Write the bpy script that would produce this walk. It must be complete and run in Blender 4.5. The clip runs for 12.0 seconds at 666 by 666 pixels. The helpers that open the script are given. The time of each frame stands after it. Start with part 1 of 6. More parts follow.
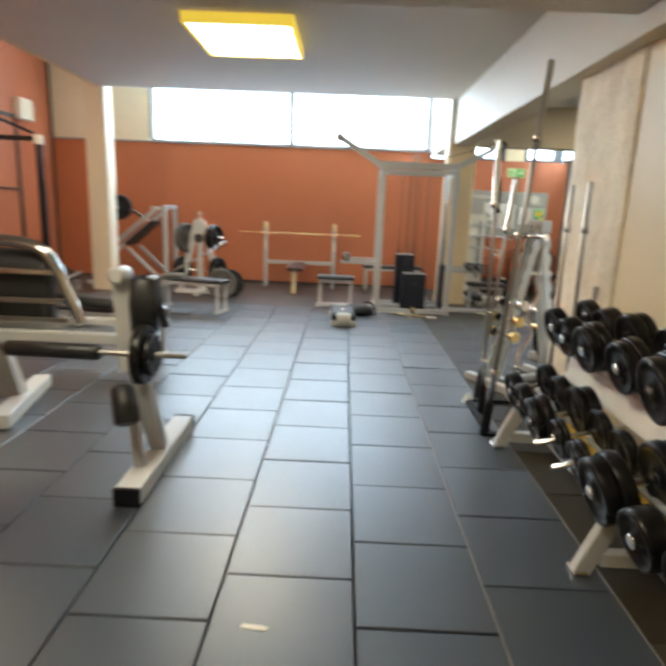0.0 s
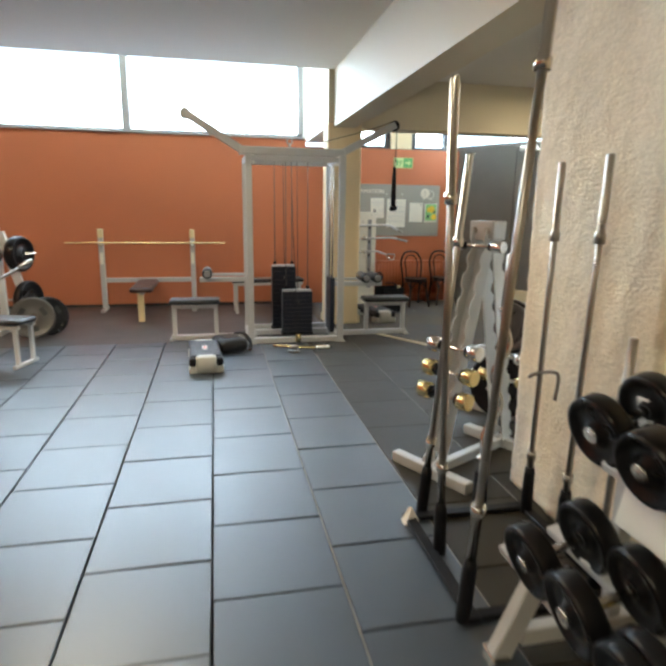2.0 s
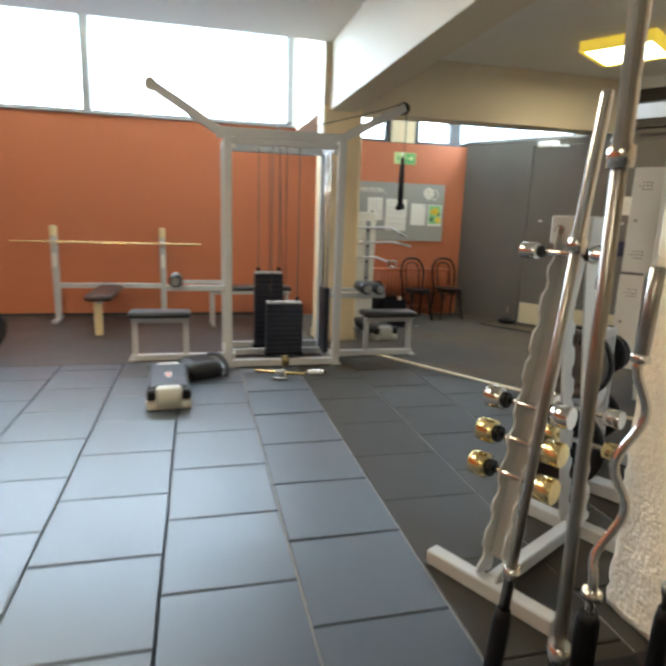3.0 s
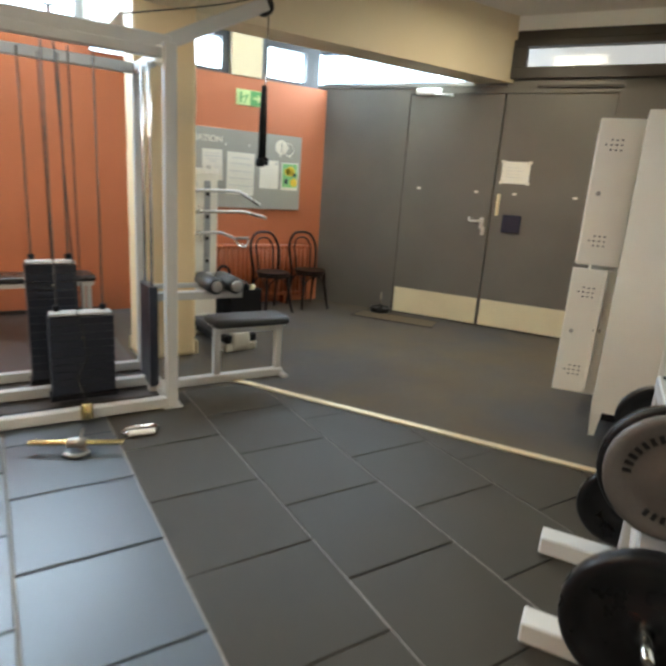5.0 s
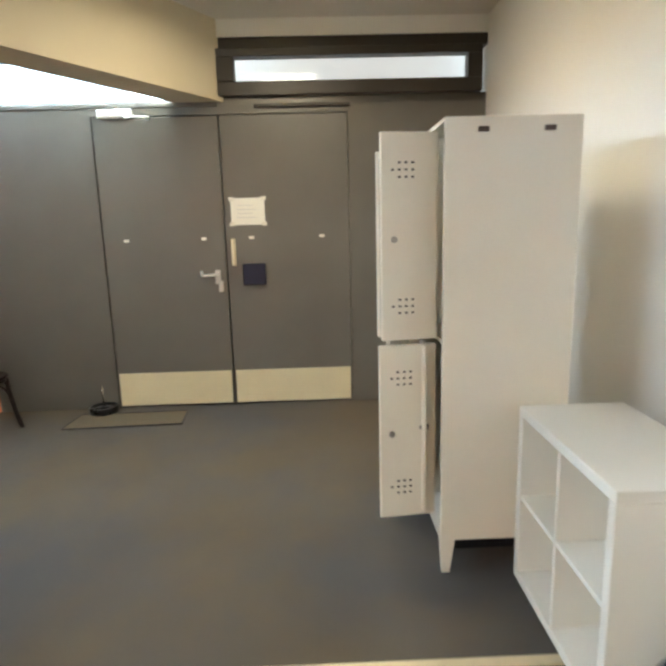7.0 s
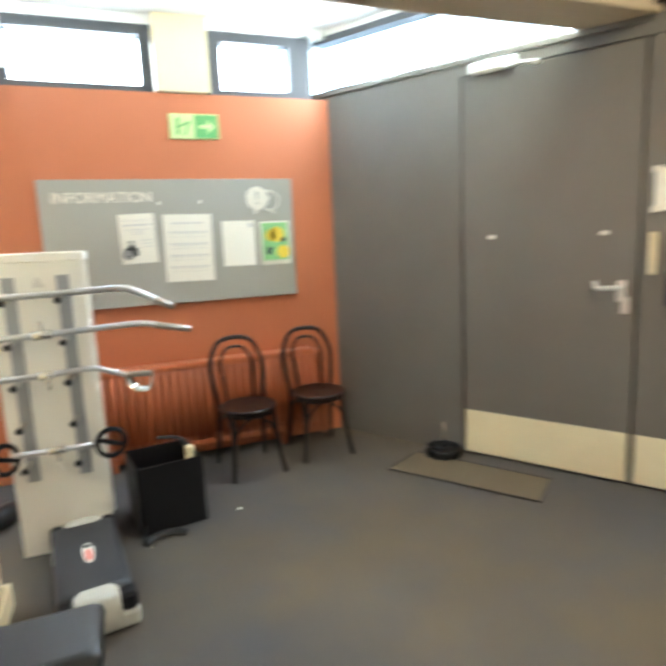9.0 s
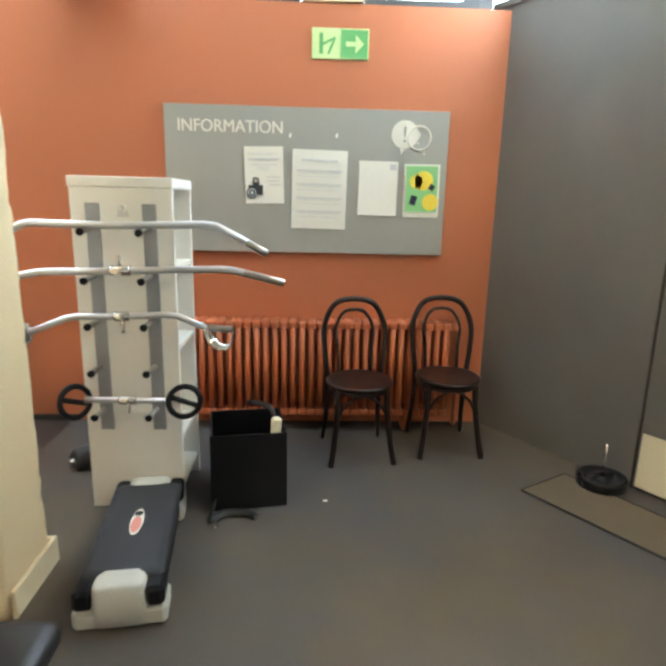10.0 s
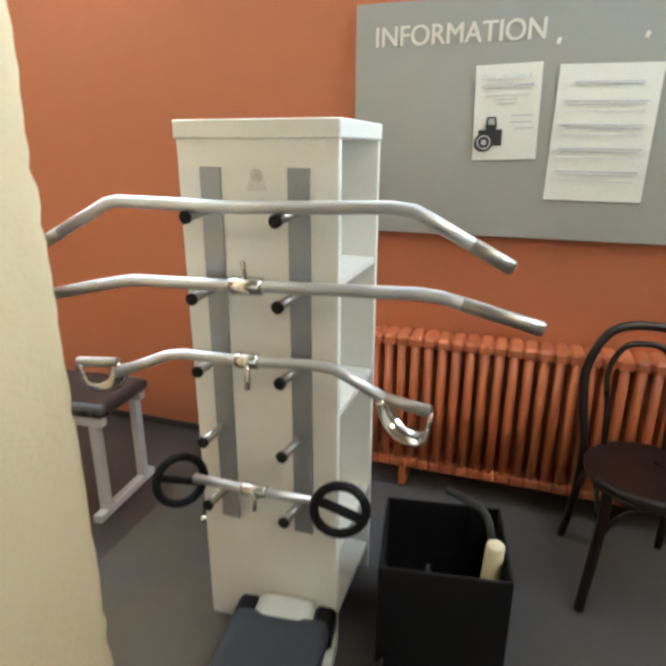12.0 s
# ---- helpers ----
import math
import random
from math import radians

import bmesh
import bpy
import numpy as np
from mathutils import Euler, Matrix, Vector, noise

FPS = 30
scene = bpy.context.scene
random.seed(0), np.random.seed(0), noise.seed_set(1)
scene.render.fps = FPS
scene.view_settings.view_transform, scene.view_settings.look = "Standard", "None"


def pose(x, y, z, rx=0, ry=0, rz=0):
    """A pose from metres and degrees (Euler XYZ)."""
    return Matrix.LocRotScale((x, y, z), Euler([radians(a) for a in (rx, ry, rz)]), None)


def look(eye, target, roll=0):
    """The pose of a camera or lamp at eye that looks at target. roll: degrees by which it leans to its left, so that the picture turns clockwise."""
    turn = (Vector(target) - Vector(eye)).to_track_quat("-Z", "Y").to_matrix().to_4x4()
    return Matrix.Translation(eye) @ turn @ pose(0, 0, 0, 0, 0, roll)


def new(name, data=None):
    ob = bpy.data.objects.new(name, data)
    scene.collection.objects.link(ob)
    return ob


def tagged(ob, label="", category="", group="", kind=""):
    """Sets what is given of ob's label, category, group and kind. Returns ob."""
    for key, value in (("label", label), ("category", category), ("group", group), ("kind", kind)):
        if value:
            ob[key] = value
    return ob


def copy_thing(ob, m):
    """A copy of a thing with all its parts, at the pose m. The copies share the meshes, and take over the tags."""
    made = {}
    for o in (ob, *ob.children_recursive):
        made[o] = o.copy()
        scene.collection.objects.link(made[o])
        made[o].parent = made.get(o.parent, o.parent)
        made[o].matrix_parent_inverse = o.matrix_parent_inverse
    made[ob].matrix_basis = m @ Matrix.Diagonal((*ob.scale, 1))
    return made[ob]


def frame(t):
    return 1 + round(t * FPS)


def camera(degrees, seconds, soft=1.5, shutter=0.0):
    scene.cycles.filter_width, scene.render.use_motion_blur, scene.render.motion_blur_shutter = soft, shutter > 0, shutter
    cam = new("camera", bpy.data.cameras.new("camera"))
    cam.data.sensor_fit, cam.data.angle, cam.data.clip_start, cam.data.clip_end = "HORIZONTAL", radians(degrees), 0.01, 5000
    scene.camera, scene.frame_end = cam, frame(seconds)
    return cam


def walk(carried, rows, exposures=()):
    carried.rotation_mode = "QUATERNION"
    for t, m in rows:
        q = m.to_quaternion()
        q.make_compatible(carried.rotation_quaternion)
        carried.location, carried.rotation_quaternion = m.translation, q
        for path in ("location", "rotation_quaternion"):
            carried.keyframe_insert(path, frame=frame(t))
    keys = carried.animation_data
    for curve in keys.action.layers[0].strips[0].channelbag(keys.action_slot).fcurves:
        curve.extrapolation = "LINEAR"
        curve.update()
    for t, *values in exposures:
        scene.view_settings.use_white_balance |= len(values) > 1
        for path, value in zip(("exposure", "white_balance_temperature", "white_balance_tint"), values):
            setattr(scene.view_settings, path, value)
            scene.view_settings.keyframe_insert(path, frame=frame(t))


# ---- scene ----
from mathutils import noise

cam = camera(61.8, 12.0, soft=3.2, shutter=0.5)
PATH = [
    (0, (0.019, 0.091, 1.391), (-0.005, 2.042, 0.953), 2.3),
    (0.5, (0.006, 0.512, 1.39), (0.273, 2.431, 0.892), 2.2),
    (1, (0.058, 0.992, 1.399), (0.181, 2.942, 0.974), 1.1),
    (1.5, (0.106, 1.45, 1.41), (0.225, 3.399, 0.975), 1.9),
    (2, (0.165, 1.907, 1.406), (0.569, 3.817, 0.974), 0.8),
    (2.5, (0.236, 2.416, 1.411), (0.489, 4.36, 1.016), 3.2),
    (3, (0.263, 2.927, 1.332), (0.731, 4.827, 0.919), 2.0),
    (5, (0.628, 4.655, 1.315), (1.657, 6.292, 0.805), 4.0),
    (5.5, (0.828, 4.993, 1.342), (2.095, 6.482, 0.921), 3.1),
    (6, (1.001, 5.279, 1.406), (2.568, 6.451, 0.993), 0.1),
    (6.5, (1.255, 5.513, 1.438), (2.945, 6.514, 1.063), -1.7),
    (8.5, (2.308, 6.331, 1.398), (3.583, 7.826, 1.022), -1.3),
    (9, (2.455, 6.606, 1.389), (3.154, 8.45, 1.054), -2.6),
    (9.5, (2.703, 6.845, 1.384), (2.866, 8.801, 1.003), -2.2),
    (10, (2.836, 7.114, 1.315), (2.931, 9.058, 0.852), 1.4),
    (10.5, (2.867, 7.457, 1.336), (2.773, 9.392, 0.842), 0.2),
    (11, (2.857, 7.794, 1.31), (2.214, 9.606, 0.758), -0.9),
    (11.5, (2.845, 7.996, 1.302), (2.121, 9.748, 0.665), -0.6),
    (12, (2.692, 8.189, 1.324), (2.081, 9.987, 0.695), 0.2),
]
walk(cam, [(t, look(eye, target, roll)) for t, eye, target, roll in PATH],
     [(0.0, 0.0, 6500, 10), (1.5, -0.1, 6500, 10), (3.0, -0.1, 6500, 10), (5.0, 0.18, 6500, 10), (6.0, 0.34, 6500, 10), (6.5, 0.44, 6500, 10), (8.5, 0.5, 6500, 10), (9.0, 0.72, 6500, 10), (9.5, 0.36, 6500, 10), (10.5, 0.48, 6500, 10), (11.0, 0.26, 6500, 10), (11.5, 0.28, 6500, 10), (12.0, 0.28, 6500, 10)])

# ---- light ----
world = bpy.data.worlds.new("world")
scene.world = world
world.use_nodes = True
wn = world.node_tree
sky = wn.nodes.new("ShaderNodeTexSky")
sky.sky_type, sky.sun_disc = "NISHITA", False
sky.sun_elevation, sky.sun_rotation = radians(38), radians(200)
sky.air_density, sky.dust_density, sky.ozone_density = 1.0, 3.5, 1.0
wn.links.new(sky.outputs[0], wn.nodes["Background"].inputs[0])
wn.nodes["Background"].inputs[1].default_value = 0.15
sun = new("sun", bpy.data.lights.new("sun", "SUN"))
sun.data.energy, sun.data.angle, sun.data.color = 0.8, radians(12), (1.0, 0.96, 0.9)
sun.matrix_world = pose(0, 0, 20, 52, 0, -20)


def area(name, m, sx, sy, power, col):
    ob = new(name, bpy.data.lights.new(name, "AREA"))
    ob.data.shape, ob.data.size, ob.data.size_y, ob.data.energy, ob.data.color = "RECTANGLE", sx, sy, power, col
    ob.matrix_world = m
    return ob


DAY = (0.68, 0.85, 1.0)
WARM = (1.0, 0.84, 0.58)
area("daylight_high_windows", pose(-0.98, 10.50, 3.0, -65, 0, 0), 4.7, 1.1, 235, DAY)
area("daylight_small_windows", pose(2.75, 10.46, 2.5, -70, 0, 0), 1.7, 0.26, 31, DAY)
area("daylight_side_window", pose(6.0, 6.98, 0, 0, 0, 122.3) @ pose(3.0, -0.05, 2.53, 65, 0, 0), 1.7, 0.26, 48, DAY)

# ---- materials ----
def mat(name, col, rough=0.6, metal=0.0, var=0.12, scale=6.0, fine=0.06, fscale=120.0, bump=0.15, bscale=150.0, island=0.0, rvar=0.12, spec=0.5, coat=0.0, coat_rough=0.05, dirt=None):
    """A surface with broad stains, fine grain, uneven gloss and a fine relief."""
    m = bpy.data.materials.new(name)
    m.use_nodes = True
    t, n = m.node_tree, m.node_tree.nodes
    p = n["Principled BSDF"]
    geo = n.new("ShaderNodeTexCoord")
    big, small = n.new("ShaderNodeTexNoise"), n.new("ShaderNodeTexNoise")
    big.inputs["Scale"].default_value, big.inputs["Detail"].default_value = scale, 4.0
    small.inputs["Scale"].default_value, small.inputs["Detail"].default_value = fscale, 3.0
    for q in (big, small):
        t.links.new(geo.outputs["Object"], q.inputs["Vector"])
    add = n.new("ShaderNodeMath")
    add.operation = "MULTIPLY_ADD"
    t.links.new(big.outputs["Fac"], add.inputs[0])
    add.inputs[1].default_value, add.inputs[2].default_value = 2 * var, 1 - var
    add2 = n.new("ShaderNodeMath")
    add2.operation = "MULTIPLY_ADD"
    t.links.new(small.outputs["Fac"], add2.inputs[0])
    add2.inputs[1].default_value = 2 * fine
    t.links.new(add.outputs[0], add2.inputs[2])
    last = add2
    if island:
        info = n.new("ShaderNodeObjectInfo")
        add3 = n.new("ShaderNodeMath")
        add3.operation = "MULTIPLY_ADD"
        t.links.new(info.outputs["Random"], add3.inputs[0])
        add3.inputs[1].default_value = island
        t.links.new(add2.outputs[0], add3.inputs[2])
        last = add3
    mul = n.new("ShaderNodeVectorMath")
    mul.operation = "SCALE"
    mul.inputs[0].default_value = col[:3]
    t.links.new(last.outputs[0], mul.inputs["Scale"])
    t.links.new(mul.outputs[0], p.inputs["Base Color"])
    if dirt:
        # trodden-in dirt in wide uneven patches with frayed rims
        worn, ramp, mix, tone = n.new("ShaderNodeTexNoise"), n.new("ShaderNodeMapRange"), n.new("ShaderNodeMix"), n.new("ShaderNodeVectorMath")
        worn.inputs["Scale"].default_value, worn.inputs["Detail"].default_value, worn.inputs["Roughness"].default_value = 0.62, 7.0, 0.62
        t.links.new(geo.outputs["Object"], worn.inputs["Vector"])
        ramp.inputs["From Min"].default_value, ramp.inputs["From Max"].default_value = 0.42, 0.60
        t.links.new(worn.outputs["Fac"], ramp.inputs["Value"])
        mix.data_type = "RGBA"
        tone.operation = "SCALE"
        tone.inputs[0].default_value = dirt
        t.links.new(last.outputs[0], tone.inputs["Scale"])
        t.links.new(ramp.outputs[0], mix.inputs[0])
        t.links.new(mul.outputs[0], mix.inputs[6])
        t.links.new(tone.outputs[0], mix.inputs[7])
        t.links.new(mix.outputs[2], p.inputs["Base Color"])
    r = n.new("ShaderNodeMapRange")
    r.inputs["To Min"].default_value, r.inputs["To Max"].default_value = max(0.02, rough - rvar), min(1, rough + rvar)
    t.links.new(big.outputs["Fac"], r.inputs["Value"])
    t.links.new(r.outputs[0], p.inputs["Roughness"])
    p.inputs["Metallic"].default_value = metal
    p.inputs["Specular IOR Level"].default_value = spec
    p.inputs["Coat Weight"].default_value, p.inputs["Coat Roughness"].default_value = coat, coat_rough
    if bump:
        b, bn = n.new("ShaderNodeBump"), n.new("ShaderNodeTexNoise")
        bn.inputs["Scale"].default_value, bn.inputs["Detail"].default_value = bscale, 4.0
        t.links.new(geo.outputs["Object"], bn.inputs["Vector"])
        b.inputs["Strength"].default_value, b.inputs["Distance"].default_value = bump, 0.01
        t.links.new(bn.outputs["Fac"], b.inputs["Height"])
        t.links.new(b.outputs[0], p.inputs["Normal"])
    return m


def glow(name, col, power):
    m = bpy.data.materials.new(name)
    m.use_nodes = True
    p = m.node_tree.nodes["Principled BSDF"]
    p.inputs["Base Color"].default_value = (*col, 1)
    p.inputs["Emission Color"].default_value, p.inputs["Emission Strength"].default_value = (*col, 1), power
    return m


def glass(name, rough=0.02, col=(1, 1, 1)):
    m = bpy.data.materials.new(name)
    m.use_nodes = True
    p = m.node_tree.nodes["Principled BSDF"]
    p.inputs["Base Color"].default_value = (*col, 1)
    p.inputs["Transmission Weight"].default_value, p.inputs["Roughness"].default_value, p.inputs["IOR"].default_value = 1.0, rough, 1.3
    return m


ORANGE = mat("orange_wall_paint", (0.51, 0.157, 0.067), 0.5, var=0.06, scale=1.2, fine=0.03, bump=0.12, bscale=90)
CREAM = mat("cream_wall_paint", (0.80, 0.66, 0.42), 0.6, var=0.05, scale=1.5, fine=0.03, bump=0.1, bscale=90)
BEIGE = mat("beige_beam_paint", (0.62, 0.53, 0.375), 0.6, var=0.06, scale=1.5, fine=0.03, bump=0.12, bscale=90)
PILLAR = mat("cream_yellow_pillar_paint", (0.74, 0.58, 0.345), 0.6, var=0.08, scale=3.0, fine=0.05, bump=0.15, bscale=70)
# Paler copy of the cream pillar paint, with window daylight put into the colour.
DAYLITPILLAR = mat("daylit_cream_pillar_paint", (0.80, 0.72, 0.57), 0.6, var=0.06, scale=2.5, fine=0.04, bump=0.12, bscale=80)
WHITE = mat("white_wall_paint", (0.89, 0.875, 0.83), 0.6, var=0.05, scale=1.5, fine=0.03, bump=0.1, bscale=90)
CEIL = mat("ceiling_paint", (0.70, 0.66, 0.59), 0.8, var=0.05, scale=1.0, fine=0.03, bump=0.08, bscale=60)
GREY = mat("grey_door_paint", (0.145, 0.135, 0.118), 0.34, var=0.2, scale=2.0, fine=0.04, bump=0.06, bscale=70)
DARK = mat("dark_frame_paint", (0.035, 0.028, 0.022), 0.45, var=0.1)
CONC = mat("rough_concrete", (0.80, 0.72, 0.57), 0.92, var=0.22, scale=2.6, fine=0.16, fscale=38, bump=0.7, bscale=60)
CARPET = mat("grey_carpet", (0.080, 0.076, 0.075), 0.88, var=0.26, scale=1.7, fine=0.22, fscale=190, bump=0.5, bscale=320, spec=0.2, dirt=(0.110, 0.087, 0.060))
# The bluish base colour carries part of the windows' glare on the tiles.
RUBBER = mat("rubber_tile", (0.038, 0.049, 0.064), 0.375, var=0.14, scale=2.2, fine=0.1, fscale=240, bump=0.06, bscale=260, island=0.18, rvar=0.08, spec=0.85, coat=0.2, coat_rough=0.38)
# Same rubber, painted darker and browner where the window glare does not reach.
RUBBER_NOGLARE = mat("no_glare_rubber_tile", (0.034, 0.0295, 0.0225), 0.5, var=0.16, scale=2.2, fine=0.12, fscale=240, bump=0.12, bscale=260, island=0.18, rvar=0.08, spec=0.26)
LINO = mat("dark_brown_linoleum", (0.05, 0.04, 0.036), 0.4, var=0.2, scale=1.6, fine=0.1, fscale=160, bump=0.06, bscale=120)
DUST = mat("pale_joint_dust", (0.22, 0.20, 0.18), 0.9, var=0.3, scale=5, fine=0.2, fscale=60)
JOINT = mat("dark_joint", (0.012, 0.012, 0.012), 0.9, var=0.2)
STRIP = mat("worn_brass_strip", (0.72, 0.62, 0.42), 0.42, 0.5, var=0.18, scale=14)
PANEL = mat("cream_board", (0.80, 0.72, 0.55), 0.55, var=0.05)
DARKFRAME = mat("dark_grey_window_frame", (0.07, 0.07, 0.072), 0.5, var=0.1)
GREYFRAME = mat("grey_window_frame", (0.30, 0.29, 0.28), 0.5, var=0.1)
PANE = glass("window_pane")
FROST = glow("bright_hazy_sky", (0.56, 0.80, 1.0), 5.0)
DIMSKY = glow("dim_corridor_light", (0.95, 0.95, 0.92), 0.36)

# ---- building blocks ----
class Mesh:
    """Collects boxes, rods, tubes and turned shapes into one bmesh."""

    def __init__(self):
        self.bm = bmesh.new()

    def add(self, vs, fs, smooth=False):
        made = [self.bm.verts.new(v) for v in vs]
        for f in fs:
            try:
                self.bm.faces.new([made[i] for i in f]).smooth = smooth
            except ValueError:
                pass
        return self

    def box(self, c, s, m=None, bev=0.0):
        """A box with centre c and size s, turned by m, with chamfered edges."""
        m = m or Matrix()
        x, y, z = (v / 2 for v in s)
        b = min(bev, x * 0.45, y * 0.45, z * 0.45)
        if b <= 0:
            vs = [(i * x, j * y, k * z) for i in (-1, 1) for j in (-1, 1) for k in (-1, 1)]
            fs = [(0, 1, 3, 2), (4, 6, 7, 5), (0, 4, 5, 1), (2, 3, 7, 6), (0, 2, 6, 4), (1, 5, 7, 3)]
        else:
            vs, idx = [], {}
            for i in (-1, 1):
                for j in (-1, 1):
                    for k in (-1, 1):
                        for a, (px, py, pz) in enumerate(((x, y - b, z - b), (x - b, y, z - b), (x - b, y - b, z))):
                            idx[i, j, k, a] = len(vs)
                            vs.append((i * px, j * py, k * pz))
            S = (-1, 1)
            fs = []
            for i in S:
                q = [(j, k) for j, k in ((-1, -1), (1, -1), (1, 1), (-1, 1))][:: i]
                fs.append([idx[i, j, k, 0] for j, k in q])
                fs.append([idx[k, i, j, 1] for j, k in q])
                fs.append([idx[j, k, i, 2] for j, k in q])
            for i in S:
                for j in S:
                    e = [idx[i, j, -1, 0], idx[i, j, 1, 0], idx[i, j, 1, 1], idx[i, j, -1, 1]]
                    fs.append(e[:: -i * j])
                    e = [idx[i, -1, j, 0], idx[i, 1, j, 0], idx[i, 1, j, 2], idx[i, -1, j, 2]]
                    fs.append(e[:: i * j])
                    e = [idx[-1, i, j, 1], idx[1, i, j, 1], idx[1, i, j, 2], idx[-1, i, j, 2]]
                    fs.append(e[:: -i * j])
            for i in S:
                for j in S:
                    for k in S:
                        fs.append([idx[i, j, k, a] for a in (0, 1, 2)][:: i * j * k])
        c = Vector(c)
        return self.add([c + (m.to_3x3() @ Vector(v)) for v in vs], fs)

    def span(self, lo, hi, bev=0.0):
        """A box from corner to corner."""
        return self.box([(a + b) / 2 for a, b in zip(lo, hi)], [abs(b - a) for a, b in zip(lo, hi)], None, bev)

    def bar(self, a, b, w, h=None, bev=0.004, up=(0, 0, 1)):
        """A square bar from a to b."""
        a, b = Vector(a), Vector(b)
        d = (b - a).normalized()
        u = Vector(up) if abs(d.dot(Vector(up))) < 0.95 else Vector((0, 1, 0))
        s = d.cross(u).normalized()
        m = Matrix((s, s.cross(d), d)).transposed()
        h = h or w
        return self.box((a + b) / 2, (w, h, (b - a).length), m.to_4x4(), bev)

    def turned(self, a, b, prof, seg=20):
        """A turned shape about the line a-b; prof: (part of the way in metres, radius)."""
        a, b = Vector(a), Vector(b)
        d = (b - a).normalized()
        u = d.orthogonal().normalized()
        w = d.cross(u)
        vs, fs, n = [], [], len(prof)
        for l, r in prof:
            for i in range(seg):
                g = 2 * math.pi * i / seg
                vs.append(a + d * l + (u * math.cos(g) + w * math.sin(g)) * r)
        for k in range(n - 1):
            for i in range(seg):
                j = (i + 1) % seg
                fs.append((k * seg + i, k * seg + j, (k + 1) * seg + j, (k + 1) * seg + i))
        made = [self.bm.verts.new(v) for v in vs]
        for f in fs:
            self.bm.faces.new([made[i] for i in f]).smooth = True
        if prof[0][1] > 0:
            self.bm.faces.new(made[:seg][::-1])
        if prof[-1][1] > 0:
            self.bm.faces.new(made[-seg:])
        return self

    def rod(self, a, b, r, seg=14):
        l = (Vector(b) - Vector(a)).length
        e = min(r * 0.25, l * 0.2)
        return self.turned(a, b, [(0, r - e), (e, r), (l - e, r), (l, r - e)], seg)

    def tube(self, pts, r, seg=10, close=False, flat=1.0):
        """A bent tube through pts."""
        pts = [Vector(p) for p in pts]
        n = len(pts)
        rings = []
        side = None
        for i, p in enumerate(pts):
            if close:
                d = (pts[(i + 1) % n] - pts[i - 1]).normalized()
            else:
                d = (pts[min(i + 1, n - 1)] - pts[max(i - 1, 0)]).normalized()
            if side is None:
                side = d.orthogonal().normalized()
            side = (side - d * side.dot(d)).normalized()
            w = d.cross(side)
            rings.append([self.bm.verts.new(p + (side * math.cos(2 * math.pi * k / seg) + w * math.sin(2 * math.pi * k / seg) * flat) * r) for k in range(seg)])
        for i in range(n if close else n - 1):
            a, b = rings[i], rings[(i + 1) % n]
            for k in range(seg):
                self.bm.faces.new((a[k], a[(k + 1) % seg], b[(k + 1) % seg], b[k])).smooth = True
        if not close:
            self.bm.faces.new(rings[0][::-1])
            self.bm.faces.new(rings[-1])
        return self

    def slab(self, pts, z0, z1):
        """An upright prism over a polygon in the plan."""
        n = len(pts)
        vs = [(*p, z0) for p in pts] + [(*p, z1) for p in pts]
        fs = [tuple(range(n))[::-1], tuple(range(n, 2 * n))] + [(i, (i + 1) % n, n + (i + 1) % n, n + i) for i in range(n)]
        return self.add(vs, fs)


def smooth_path(pts, n=6):
    """Catmull-Rom points through pts."""
    pts = [Vector(p) for p in pts]
    out = []
    for i in range(len(pts) - 1):
        a, b, c, d = pts[max(i - 1, 0)], pts[i], pts[i + 1], pts[min(i + 2, len(pts) - 1)]
        for k in range(n):
            t = k / n
            out.append(0.5 * (2 * b + (c - a) * t + (2 * a - 5 * b + 4 * c - d) * t * t + (3 * b - a - 3 * c + d) * t ** 3))
    return out + [pts[-1]]


def mesh_data(name, g, material):
    me = bpy.data.meshes.new(name)
    bmesh.ops.recalc_face_normals(g.bm, faces=g.bm.faces)
    g.bm.to_mesh(me)
    g.bm.free()
    me.materials.append(material)
    return me


def part(name, g, material, parent=None, label=""):
    ob = new(name, mesh_data(name, g, material))
    if parent:
        ob.parent = parent
    return tagged(ob, label)


def thing(name, label, category, group="", m=None):
    ob = new(name)
    ob.empty_display_size = 0.1
    if m is not None:
        ob.matrix_world = m
    return tagged(ob, label, category, group)


def structure(name, g, material, label="", parent=None):
    ob = part(name, g, material, parent, label)
    return tagged(ob, kind="" if parent else "structure")


